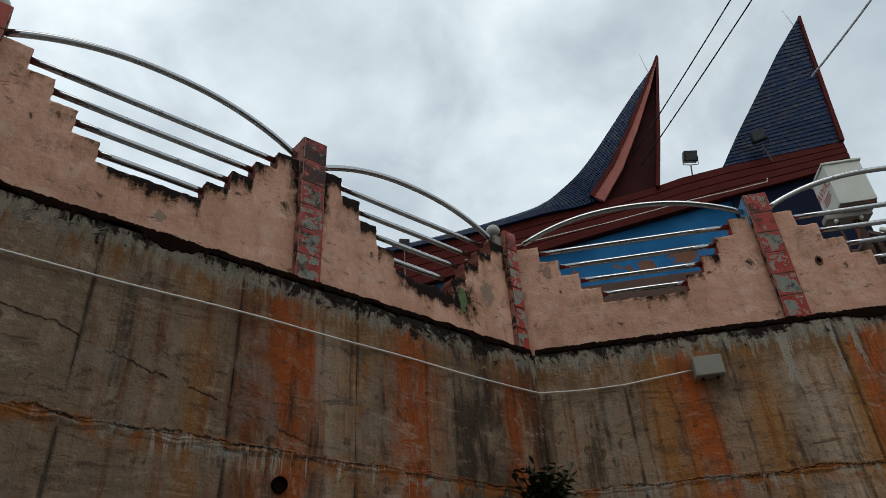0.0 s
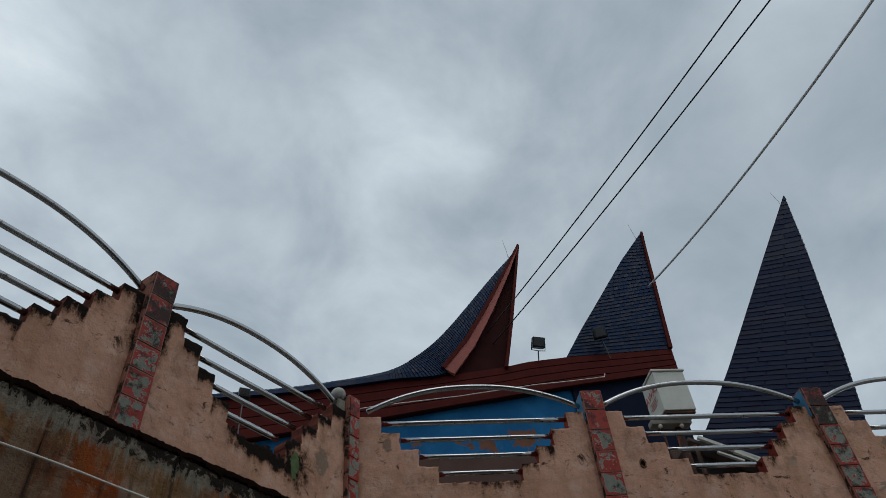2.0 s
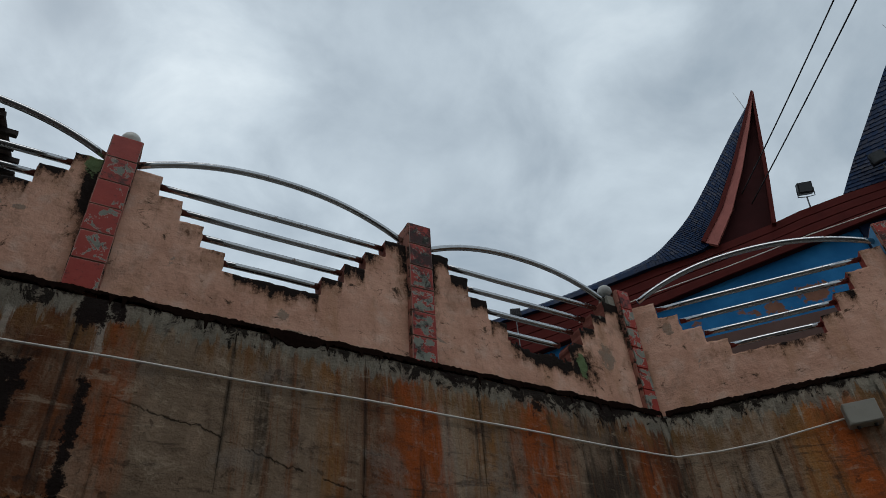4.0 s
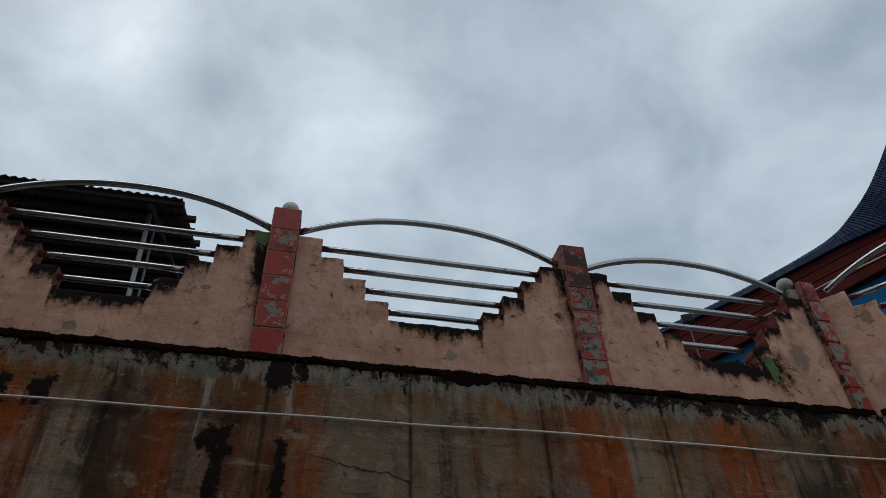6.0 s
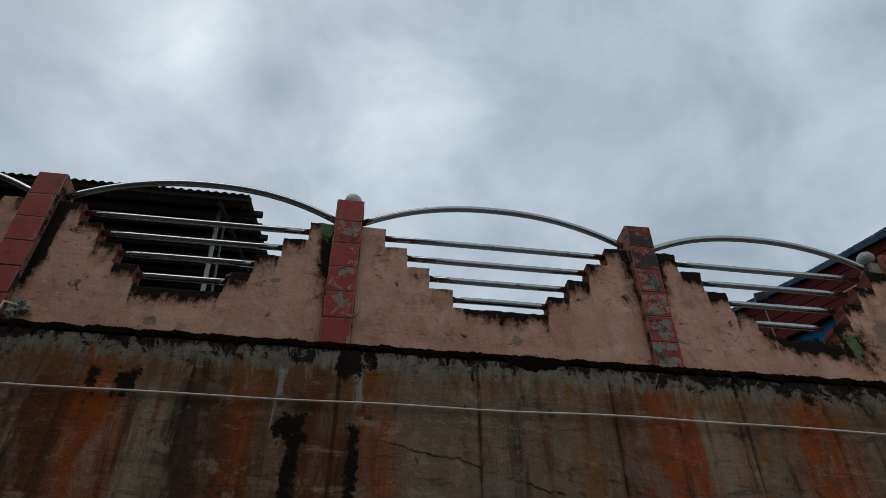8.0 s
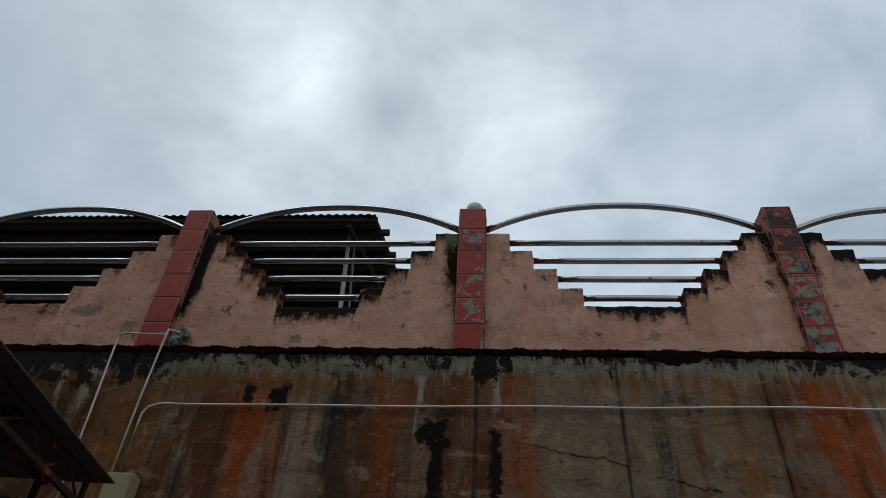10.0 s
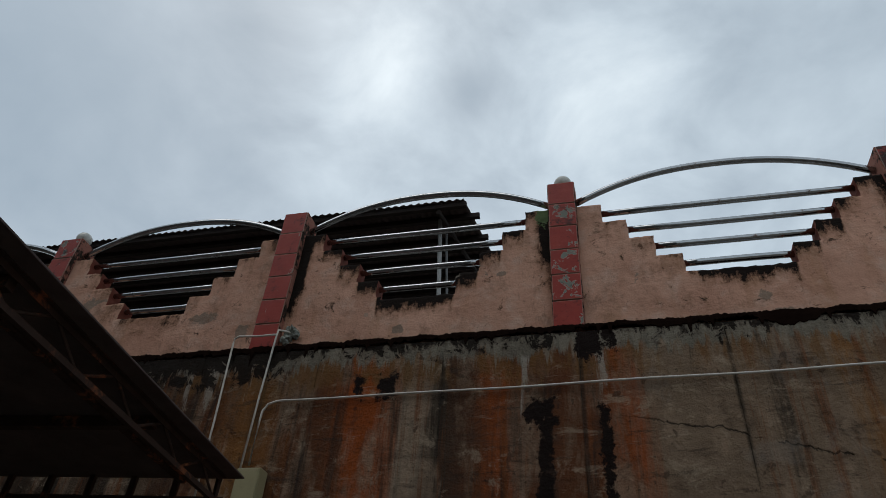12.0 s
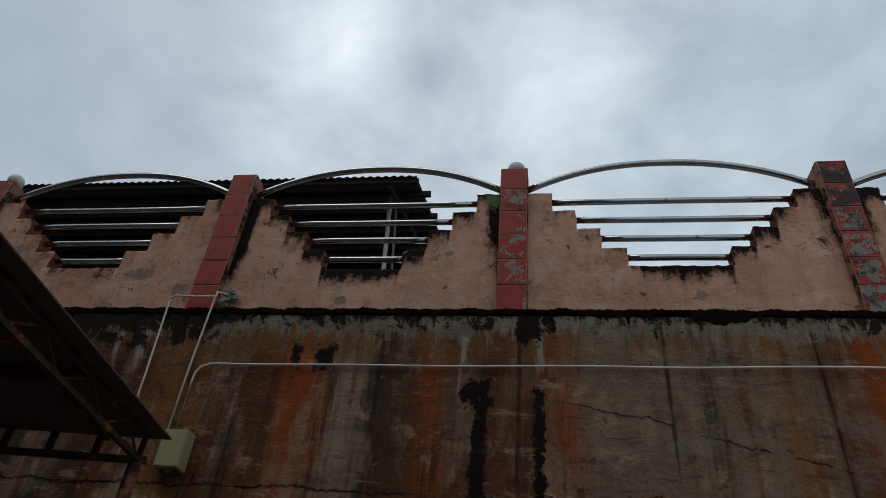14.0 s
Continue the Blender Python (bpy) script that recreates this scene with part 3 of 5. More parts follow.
def concrete_panel(u0, u1, z0, z1, thick=0.06, seed=0):
    """One cast field of the wall, slightly uneven, with chipped edges; its face lies at v = -0.05."""
    bm = bmesh.new()
    us = spaced(u0, u1, 0.07) + [u1]
    zs = spaced(z0, z1, 0.07) + [z1]
    front = {}
    for i, u in enumerate(us):
        for j, z in enumerate(zs):
            rim = i in (0, len(us) - 1) or j in (0, len(zs) - 1)
            w = noise.noise(Vector((u * 2.1 + seed, 3.0, z * 2.1))) * 0.006 + noise.noise(Vector((u * 14, seed, z * 14))) * 0.003
            du = noise.noise(Vector((u * 17, 9.0, z * 17 + seed))) * 0.005 if rim else 0
            front[i, j] = bm.verts.new((u + du, -0.05 - w + (0.003 if rim else 0), z + (du if rim else 0)))
    for i in range(len(us) - 1):
        for j in range(len(zs) - 1):
            bm.faces.new((front[i, j], front[i + 1, j], front[i + 1, j + 1], front[i, j + 1]))
    loop = [front[i, 0] for i in range(len(us))] + [front[len(us) - 1, j] for j in range(1, len(zs))]
    loop += [front[i, len(zs) - 1] for i in range(len(us) - 2, -1, -1)] + [front[0, j] for j in range(len(zs) - 2, 0, -1)]
    rear = [bm.verts.new((v.co.x, -0.05 + thick, v.co.z)) for v in loop]
    n = len(loop)
    for i in range(n):
        bm.faces.new((loop[(i + 1) % n], loop[i], rear[i], rear[(i + 1) % n]))
    return bm


def retaining_wall(name, m, edges, rows, material, u_end):
    bm = slab(edges[0], u_end, -0.035, 0.30, -0.2, 3.93)
    root = tagged(part(name, bm, joint_mat, m=m), "tall rust-streaked shuttered concrete retaining wall with black mould", "retaining wall", kind="structure")
    for i, (a, b) in enumerate(zip(edges, edges[1:])):
        for j, (z0, z1) in enumerate(rows):
            part("concrete_panel", concrete_panel(a + 0.001, b - 0.001, z0 + 0.001, z1 - 0.001, seed=i * 3.7 + j * 1.3), material, root)
    return root


ROWS_Z = [(0.0, 0.95), (0.95, 1.90), (1.90, 2.85), (2.85, 3.95)]
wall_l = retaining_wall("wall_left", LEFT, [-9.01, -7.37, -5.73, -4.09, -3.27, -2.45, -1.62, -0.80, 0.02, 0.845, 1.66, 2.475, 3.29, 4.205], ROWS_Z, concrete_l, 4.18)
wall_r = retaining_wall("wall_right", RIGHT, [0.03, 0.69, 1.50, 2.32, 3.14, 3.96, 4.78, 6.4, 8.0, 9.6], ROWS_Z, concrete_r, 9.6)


def mould_strip(name, m, u0, u1, seed):
    """Ragged black crust in the joint between the concrete and the parapet, with drips."""
    bm = bmesh.new()
    us = spaced(u0, u1, 0.009) + [u1]
    rows = []
    for u in us:
        lo = 3.958 + 0.036 * noise.noise(Vector((u * 2.6, seed, 0))) + 0.02 * noise.noise(Vector((u * 7, seed, 0))) + 0.022 * noise.noise(Vector((u * 23, seed, 4))) + 0.014 * noise.noise(Vector((u * 71, seed, 4)))
        lo = min(lo, 3.978)
        lo -= 0.13 * max(0.0, noise.noise(Vector((u * 2.1, seed, 8))) - 0.15) + 0.20 * max(0.0, noise.noise(Vector((u * 31, seed, 2))) - 0.22) * max(0.0, 0.45 + noise.noise(Vector((u * 1.7, seed, 31)))) * 1.6
        hi = 4.010 + 0.016 * noise.noise(Vector((u * 9, seed, 6))) + 0.009 * noise.noise(Vector((u * 41, seed, 1))) + 0.006 * noise.noise(Vector((u * 90, seed, 1)))
        out = -0.0555 - 0.002 * noise.noise(Vector((u * 13, seed, 3)))
        rows.append([bm.verts.new((u, v, z)) for v, z in ((-0.052, lo), (out, lo + 0.006), (out, (lo + hi) / 2), (-0.050, hi - 0.010), (0.046, hi))])
    for a, b in zip(rows, rows[1:]):
        for j in range(4):
            bm.faces.new((a[j], b[j], b[j + 1], a[j + 1]))
    return tagged(part(name, bm, crust, m=m), "ragged black mould crust along the wall ledge", "mould", kind="stuff")


mould_strip("mould_crust", LEFT, -9.0, 4.15, 1.0)
mould_strip("mould_crust", RIGHT, 0.04, 9.6, 23.0)



def lime_crust(name, m, u0, u1, seed, material):
    """Crumbled ridge of mortar and lime that has grown along the pour line."""
    bm = bmesh.new()
    rows = []
    for u in spaced(u0, u1, 0.011) + [u1]:
        mid = 2.85 + 0.05 * noise.noise(Vector((u * 1.1, seed, 0))) + 0.016 * noise.noise(Vector((u * 9, seed, 3)))
        fat = max(0.0, 0.5 + noise.noise(Vector((u * 3, seed, 5))))
        rough = [0.010 * noise.noise(Vector((u * 45, seed, j * 7.0))) for j in range(5)]
        rows.append([bm.verts.new((u, -0.050 - out * fat - max(0, r) * 0.9 * fat, mid + dz * (0.5 + 0.6 * fat) + r)) for (out, dz), r in zip(((-0.006, 0.016), (0.010, 0.006), (0.004, -0.004), (0.009, -0.020), (-0.006, -0.050)), rough)])
    for a, b in zip(rows, rows[1:]):
        for j in range(4):
            bm.faces.new((a[j + 1], b[j + 1], b[j], a[j]))
    return tagged(part(name, bm, material, m=m), "crumbled rusty lime crust along a pour line", "crust", kind="stuff")


lime_crust("lime_crust", LEFT, 0.1, 4.12, 3.0, concrete_l)
lime_crust("lime_crust", RIGHT, 0.05, 5.0, 9.0, concrete_r)

# ---- parapet bays ----
STEPS = [(0.265, 5.045), (0.425, 4.880), (0.585, 4.715), (0.745, 4.550)]


def parapet(name, m, c0, c1, seed, ruin=(), moss_at=None, label="", reach=0.09, soots=(0.4, 0.8)):
    """A pink plastered parapet bay between two pillar centres, stepped down to its middle, mouldy along its top edges."""
    a, b = c0 + reach, c1 - 0.09
    breaks = [a] + [c0 + s for s, z in STEPS] + [c1 - s for s, z in STEPS[::-1]] + [b]
    tops = [z for s, z in STEPS] + [4.40] + [z for s, z in STEPS[::-1]]
    us, column = [], []
    for lo, hi, z in zip(breaks, breaks[1:], tops):
        new_us = spaced(lo, hi, 0.0205)
        us += new_us
        column += [z] * len(new_us)
    us.append(b)
    zs = []
    for lo, hi in zip([3.955, 4.40, 4.55, 4.715, 4.88], [4.40, 4.55, 4.715, 4.88, 5.045]):
        zs += spaced(lo, hi, 0.0205)
    zs.append(5.045)
    cut = []
    for i, z in enumerate(column):
        u = (us[i] + us[i + 1]) / 2
        for u0, u1, depth in ruin:
            if u0 < u < u1:
                z -= depth * (0.65 + 0.7 * noise.noise(Vector((u * 6, seed, 1.0))) + 0.4 * noise.noise(Vector((u * 19, seed, 7.0))))
        z -= 0.016 * max(0.0, noise.noise(Vector((u * 15, seed, 5.0))) - 0.2)
        cut.append(z)
    bm = bmesh.new()
    filled = [[(zs[j] + zs[j + 1]) / 2 < cut[i] for j in range(len(zs) - 1)] for i in range(len(us) - 1)]
    grime, moss = bm.verts.layers.float.new("grime"), bm.verts.layers.float.new("moss")
    verts = {}

    def vert(i, j, back):
        key = (i, j, back)
        if key not in verts:
            u, z = us[i], zs[j]
            around = [0 <= p < len(filled) and 0 <= q < len(filled[0]) and filled[p][q] for p in (i - 1, i) for q in (j - 1, j)]
            rim = not all(around) and 0 < i < len(us) - 1 and j > 0
            wob = 0.010 if rim else 0.0
            du = wob * noise.noise(Vector((u * 21, seed, z * 21)))
            dz = wob * noise.noise(Vector((u * 21, seed + 9, z * 21))) - (0.004 if rim else 0)
            v = 0.17 if back else 0.04 + 0.006 * noise.noise(Vector((u * 3, seed, z * 3))) + 0.0022 * noise.noise(Vector((u * 16, seed, z * 16))) + (0.006 if rim else 0)
            vt = bm.verts.new((u + du, v, z + dz))
            top_here = max(cut[max(0, min(i, len(cut)) - 1)], cut[min(i, len(cut) - 1)])
            side = min([abs(u - (c0 + s)) for s, zz in STEPS] + [abs(u - (c1 - s)) for s, zz in STEPS])
            g = max(0.0, 1 - max(0.0, top_here - z) / (0.20 if m is LEFT else 0.17))
            g = max(g, soots[1] * max(0.0, 1 - abs(u - b) / 0.13) * min(1.0, (z - 4.15) / 0.7), soots[0] * max(0.0, 1 - abs(u - a) / 0.13) * min(1.0, (z - 4.15) / 0.6))
            if len(ruin) > 1:
                g = max(min(1.5, g * 1.5), 1.5 * max(0.0, 1 - math.hypot((u - c1 + 0.62) / 0.24, (z - 4.32) / 0.26)), 1.35 * max(0.0, 1 - math.hypot((u - c1 + 1.0) / 0.40, (z - 4.40) / 0.17)))
            vt[grime] = g * ((1.0 if c0 > -3 else 0.72) if m is LEFT else 0.74) * (0.60 if u < (a + b) / 2 - 0.25 and i < len(us) * 0.4 and not ruin and soots[0] < 1 else 1.0) * (0.70 + 0.75 * (0.5 + noise.noise(Vector((u * 1.7, seed, z * 1.7)))))
            if moss_at:
                vt[moss] = max(0.0, 1 - math.hypot((u - moss_at[0]) / moss_at[2], (z - moss_at[1]) / moss_at[3])) * 1.1
            verts[key] = vt
        return verts[key]

    for i in range(len(us) - 1):
        for j in range(len(zs) - 1):
            if not filled[i][j]:
                continue
            bm.faces.new((vert(i, j, 0), vert(i + 1, j, 0), vert(i + 1, j + 1, 0), vert(i, j + 1, 0)))
            bm.faces.new((vert(i, j, 1), vert(i, j + 1, 1), vert(i + 1, j + 1, 1), vert(i + 1, j, 1)))
            for di, dj, p, q in ((-1, 0, (i, j + 1), (i, j)), (1, 0, (i + 1, j), (i + 1, j + 1)), (0, 1, (i + 1, j + 1), (i, j + 1)), (0, -1, (i, j), (i + 1, j))):
                x, y = i + di, j + dj
                if not (0 <= x < len(filled) and 0 <= y < len(filled[0]) and filled[x][y]):
                    f = bm.faces.new((vert(*p, 0), vert(*p, 1), vert(*q, 1), vert(*q, 0)))
                    f.material_index = 1 if dj == 0 else 0
    ob = part(name, bm, plaster if m is LEFT else plaster_far, m=m)
    ob.data.materials.append(reveal_mat if m is LEFT else reveal_red)
    return tagged(ob, label or "pink plastered stepped parapet with blackened mouldy edges", "parapet", "parapet bays", "structure")


P = [4.10, 2.113, -0.030, -2.085, -4.145, -6.20, -8.26]
Q = [-0.03, 2.14, 4.30, 6.46, 8.60]
for i in range(6):
    ruin, moss_at, label = (), None, ""
    if i == 0:
        ruin, moss_at, label = ((2.87, 3.36, 0.06), (3.30, 3.62, 0.05)), (3.53, 4.33, 0.085, 0.24), "pink stepped parapet with a broken mossy middle"
    if i == 2:
        ruin, moss_at = ((-1.30, -0.75, 0.02),), (-0.175, 4.99, 0.13, 0.17)
    parapet(f"parapet_{i + 1}", LEFT, P[i + 1], P[i] + (0.07 if i == 0 else 0), 3.0 + i * 5.1, ruin, moss_at, label, soots=((0.7, 0.7), (0.1, 1.25), (2.3, 2.1), (0.3, 0.3), (0.4, 0.6), (0.4, 0.6))[i])
for i in range(4):
    parapet(f"parapet_{i + 7}", RIGHT, Q[i] + (-0.04 if i == 0 else 0), Q[i + 1], 61.0 + i * 5.1, reach=0.01 if i == 0 else 0.09)


# ---- pillars ----
def tile_mesh(w, h, seed, wear, soot=0.0):
    """A square glazed tile with rounded rim and a slightly chipped outline; wear is how much paint has come off."""
    bm = slab(-w / 2, w / 2, -0.012, 0.0, -h / 2, h / 2, 0.003)
    for v in bm.verts:
        v.co.x += 0.002 * noise.noise(v.co * 30 + Vector((seed, 0, 0)))
        v.co.z += 0.002 * noise.noise(v.co * 30 + Vector((0, seed, 0)))
    layer = bm.verts.layers.float.new("wear")
    black = bm.verts.layers.float.new("soot")
    for v in bm.verts:
        v[layer], v[black] = wear, soot
    return mesh_of("tile", bm)


def pillar(m, c, top, wear, seed, side_blue=False, label="", half=0.098, soot=0.15):
    root = thing("pillar", m @ pose(c, 0, LEDGE), label or "square pillar faced with peeling red tiles", "pillar", "parapet pillars")
    h = top - LEDGE
    bm = slab(-half, half, 0.0, 0.20, -0.05, h, 0.008)
    bmesh.ops.subdivide_edges(bm, edges=[e for e in bm.edges if e.calc_length() > 0.15], cuts=6, use_grid_fill=True)
    for v in bm.verts:
        v.co += Vector((1, 1, 0.4)) * 0.005 * noise.noise(v.co * 9 + Vector((seed, seed, 0)))
    part("pillar_core", bm, core_mat, root, "blackened red rendered core")
    rows = 6
    pitch = (h - 0.012) / rows
    for r in range(rows):
        w = wear[min(r, len(wear) - 1)]
        tile = part("tile", tile_mesh(half * 2 - 0.012, pitch - 0.009, seed + r * 2.3, w, soot * (1.0 if r > 3 else 0.4)), tile_mat, root)
        tile.location = (0.002 * math.sin(seed + r * 2), -0.002, pitch * (r + 0.5) + 0.004)
        tile.rotation_euler = (0.012 * math.sin(seed * 3 + r), 0, 0.010 * math.sin(seed + r * 5))
    if side_blue:
        part("painted_side", slab(-half - 0.006, -half - 0.001, 0.01, 0.19, h - 0.30, h - 0.02, 0.002), blue_paint, root, "flaking blue paint")
    return root


pillar(LEFT, P[0] + 0.028, 5.19, [1.3, 1.2, 1.3, 1.2, 1.1, 0.5], 11.0, label="narrow corner pillar of peeling red tiles", half=0.064)
pillar(LEFT, P[1], 5.25, [1.3, 1.2, 1.1, 1.1, 0.7, 0.3], 23.5, label="black-capped pillar with badly peeled red tiles", soot=0.8)
pillar(LEFT, P[2], 5.25, [-0.4, 0.7, 0.6, 0.5, 0.2, -0.3], 31.0)
pillar(LEFT, P[3], 5.25, [-0.5, -0.6, -0.5, -0.5, -0.1, -0.6], 47.2, label="square pillar faced with mostly sound red tiles")
pillar(LEFT, P[4], 5.25, [0.0, 0.0, 0.2, 0.0, 0.0, 0.6], 53.9)
pillar(LEFT, P[5], 5.25, [0.5, 0.4, 0.6, 0.5, 0.5, 0.6], 59.9)
pillar(RIGHT, Q[1], 5.24, [0.9, 1.7, 1.4, 1.5, 0.6, 0.8], 67.1, True, "pillar with bare grey tiles and a blue side", soot=0.4)
pillar(RIGHT, Q[2], 5.22, [1.6, 1.8, 1.8, 1.5, 1.4, 0.5], 71.3, True, "pillar with bare grey tiles and a blue side", soot=0.9)
pillar(RIGHT, Q[3], 5.22, [1.4, 1.5, 1.5, 1.4, 0.9, 0.5], 79.3)


def globe_lamp(m, c, z, label, glass=None):
    root = thing("globe_lamp", m @ pose(c, 0.10, z), label, "lamp", "globe lamps")
    part("globe", ball((0, 0, 0.076), 0.066), glass or dirty_white, root, smooth=True)
    part("lamp_base", tube([(0, 0, 0), (0, 0, 0.012), (0, 0, 0.016), (0, 0, 0.034)], [0.05, 0.05, 0.036, 0.034], 16), black_metal, root, "dark round socket")


tagged(part("lamp_plinth", slab(3.985, 4.060, 0.045, 0.165, 5.02, 5.135, 0.008), plain("grey_render", (0.25, 0.23, 0.19), 0.9, 0, 0.4, 20, 0.5)), "grey rendered stub under a globe lamp", "plinth")
globe_lamp(LEFT, P[0] - 0.075, 5.135, "grimy grey globe lamp on the corner pillar", plain("grimy_globe", (0.34, 0.33, 0.30), 0.4, 0, 0.4, 16, 0.2))
globe_lamp(LEFT, P[2] + 0.01, 5.25, "white globe lamp on a red pillar")
globe_lamp(LEFT, P[4], 5.25, "white globe lamp on a red pillar")


# ---- railings ----
def railing(m, c0, c1, seed, rise=0.245, foot=5.125):
    root = thing("railing", m, "stainless steel pipe railing with an arched top pipe", "railing", "parapet railings")
    a, b = c0 + 0.10, c1 - 0.10
    pts = []
    for i in range(29):
        s = i / 28
        pts.append((a + (b - a) * s, 0.10, foot + rise * (1 - abs(2 * s - 1) ** 2.25)))
    part("arch_pipe", tube(pts, 0.0245, 14), steel, root, smooth=True)
    for i, (s, z) in enumerate(STEPS):
        sag = 0.004 * math.sin(seed + i * 2.1)
        line = [(c0 + s - 0.03 + (c1 - c0 - 2 * s + 0.06) * k / 6, 0.10, z - 0.050 + sag * math.sin(math.pi * k / 6)) for k in range(7)]
        part("rail", tube(line, 0.0225, 12), steel, root, smooth=True)


for i in range(5):
    railing(LEFT, P[i + 1], P[i], i * 1.7, *((0.215, 5.10) if i == 0 else ()))
for i in range(3):
    railing(RIGHT, Q[i], Q[i + 1], 20 + i * 1.7)

# ---- building with the horned roofs ----
# local frame of the right wall: u along it, v behind it
FV = 4.0
BAND_TOP = [(-3.2, 7.80), (-2.01, 7.86), (-1.06, 7.93), (-0.10, 8.05), (0.47, 8.13), (1.28, 8.20), (2.285, 8.357), (2.68, 8.45), (3.41, 8.54), (4.3, 8.60), (5.23, 8.67)]
BAND_LOW = [(-3.2, 7.00), (-2.01, 7.12), (0.22, 7.457), (1.4, 7.66), (2.585, 7.85), (3.4, 7.98), (4.3, 8.10), (5.23, 8.24)]


def strip(low, high, u0, u1, v, thick, cell=0.16):
    """An upright board whose lower and upper edges follow two curves."""
    bm = bmesh.new()
    us = spaced(u0, u1, cell) + [u1]
    ring = []
    for u in us:
        a, b = low(u), high(u)
        ring.append([bm.verts.new((u, v, a)), bm.verts.new((u, v, b)), bm.verts.new((u, v + thick, b)), bm.verts.new((u, v + thick, a))])
    for p, q in zip(ring, ring[1:]):
        for j in range(4):
            bm.faces.new((p[j], q[j], q[(j + 1) % 4], p[(j + 1) % 4]))
    bm.faces.new(ring[0])
    bm.faces.new(ring[-1][::-1])
    bmesh.ops.recalc_face_normals(bm, faces=bm.faces)
    return bm


def spire(left, right, bulge, depth, rows, width, material, parent, label=""):
    """A horned roof: a shell between two edge curves, with a ridge bulging to the front and one behind, covered in lapped shingles."""
    def edge(points, t):
        k = t * (len(points) - 1)
        i = min(int(k), len(points) - 2)
        f = k - i
        return (points[i][0] * (1 - f) + points[i + 1][0] * f, points[i][1] * (1 - f) + points[i + 1][1] * f)

    def ring(t):
        (lu, lz), (ru, rz) = edge(left, t), edge(right, t)
        w = max(0.02, ru - lu)
        fr = lu + w * bulge[0]
        return [Vector((lu, FV, lz)), Vector((fr, FV - w * bulge[1], lz + (rz - lz) * bulge[0])), Vector((ru, FV, rz)), Vector((lu + w * 0.55, FV + w * depth, (lz + rz) / 2))]

    bm = bmesh.new()
    rings = [[bm.verts.new(p) for p in ring(i / 24)] for i in range(25)]
    for p, q in zip(rings, rings[1:]):
        for j in range(4):
            bm.faces.new((p[j], p[(j + 1) % 4], q[(j + 1) % 4], q[j]))
    bm.faces.new(rings[0][::-1])
    bm.faces.new(rings[-1])
    bmesh.ops.recalc_face_normals(bm, faces=bm.faces)
    shell = part("roof_shell", bm, material, parent, label)
    cover = bmesh.new()
    rnd = random.Random(rows)
    for face in (0, 1):
        for r in range(rows):
            t0, t1 = r / rows, min(1.0, (r + 1.25) / rows)
            a, b = ring(t0), ring(t1)
            lo0, lo1, hi0, hi1 = a[face], a[face + 1], b[face], b[face + 1]
            nrm = (lo1 - lo0).cross(hi0 - lo0)
            if nrm.length < 1e-6:
                continue
            nrm.normalize()
            if nrm.y > 0:
                nrm = -nrm
            count = max(1, round((lo1 - lo0).length / width))
            for c in range(-1, count):
                s0, s1 = (c + 0.5 * (r % 2)) / count, (c + 1 + 0.5 * (r % 2)) / count
                s0, s1 = max(0.0, s0), min(1.0, s1 - 0.04 / count)
                if s1 - s0 < 0.15 / count:
                    continue
                out = 0.016 + 0.006 * rnd.random()
                p = [lo0.lerp(lo1, s0) + nrm * out, lo0.lerp(lo1, s1) + nrm * out, hi0.lerp(hi1, s1) + nrm * 0.004, hi0.lerp(hi1, s0) + nrm * 0.004]
                drop = (lo0 - hi0).normalized() * 0.25 * (lo0 - hi0).length
                tongue = (p[0] + p[1]) / 2 + drop * 0.35
                under = [cover.verts.new(q - nrm * 0.012) for q in (p[0], tongue, p[1])]
                vs = [cover.verts.new(q) for q in (p[0], tongue, p[1], p[2], p[3])]
                cover.faces.new(vs)
                cover.faces.new((under[0], under[1], vs[1], vs[0]))
                cover.faces.new((under[1], under[2], vs[2], vs[1]))
    tagged(part("shingles", cover, material, shell), kind="stuff")
    return shell


house = thing("horn_roofed_house", RIGHT, "house with red eaves, blue walls and pointed blue horn roofs", "house")
low_f = lambda u: lerp_curve(BAND_LOW, u)
top_f = lambda u: lerp_curve(BAND_TOP, u)
part("wall", strip(lambda u: 3.98, lambda u: low_f(u) + 0.15, -3.0, 5.15, FV + 0.16, 0.2), blue_wall, house, "flaking bright blue painted wall")
part("side_wall", slab(4.95, 5.15, FV + 0.36, FV + 7.0, 3.98, 8.2), blue_wall, house)
part("back_wall", slab(-3.0, 5.15, FV + 7.0, FV + 7.2, 3.98, 7.5), blue_wall, house)
part("plinth", slab(-3.02, 5.17, FV + 0.10, FV + 0.157, 3.98, 6.79, 0.01), plain("brown_plinth", (0.105, 0.062, 0.052), 0.85, 0, 0.3, 3, 0.4), house, "dull brown lower wall")
# Navy sheet over the blue wall: the shade below the eaves as colour.
part("navy_panel", strip(lambda u: 6.80, lambda u: low_f(u) + 0.12, 3.36, 5.12, FV + 0.10, 0.05), plain("navy_shade", (0.006, 0.010, 0.026), 0.8, 0, 0.4, 3, 0.3), house, "dark navy sheet standing in for the shaded blue wall")
part("main_roof", strip(lambda u: top_f(u) - 0.16, lambda u: top_f(u) - 0.08, -3.2, 5.18, FV + 0.15, 7.2), shingle_slate, house, "dark blue main roof")
part("end_wall", slab(-3.0, -2.8, FV + 0.36, FV + 7.0, 3.98, 7.05), blue_wall, house)
BOARDS = 4
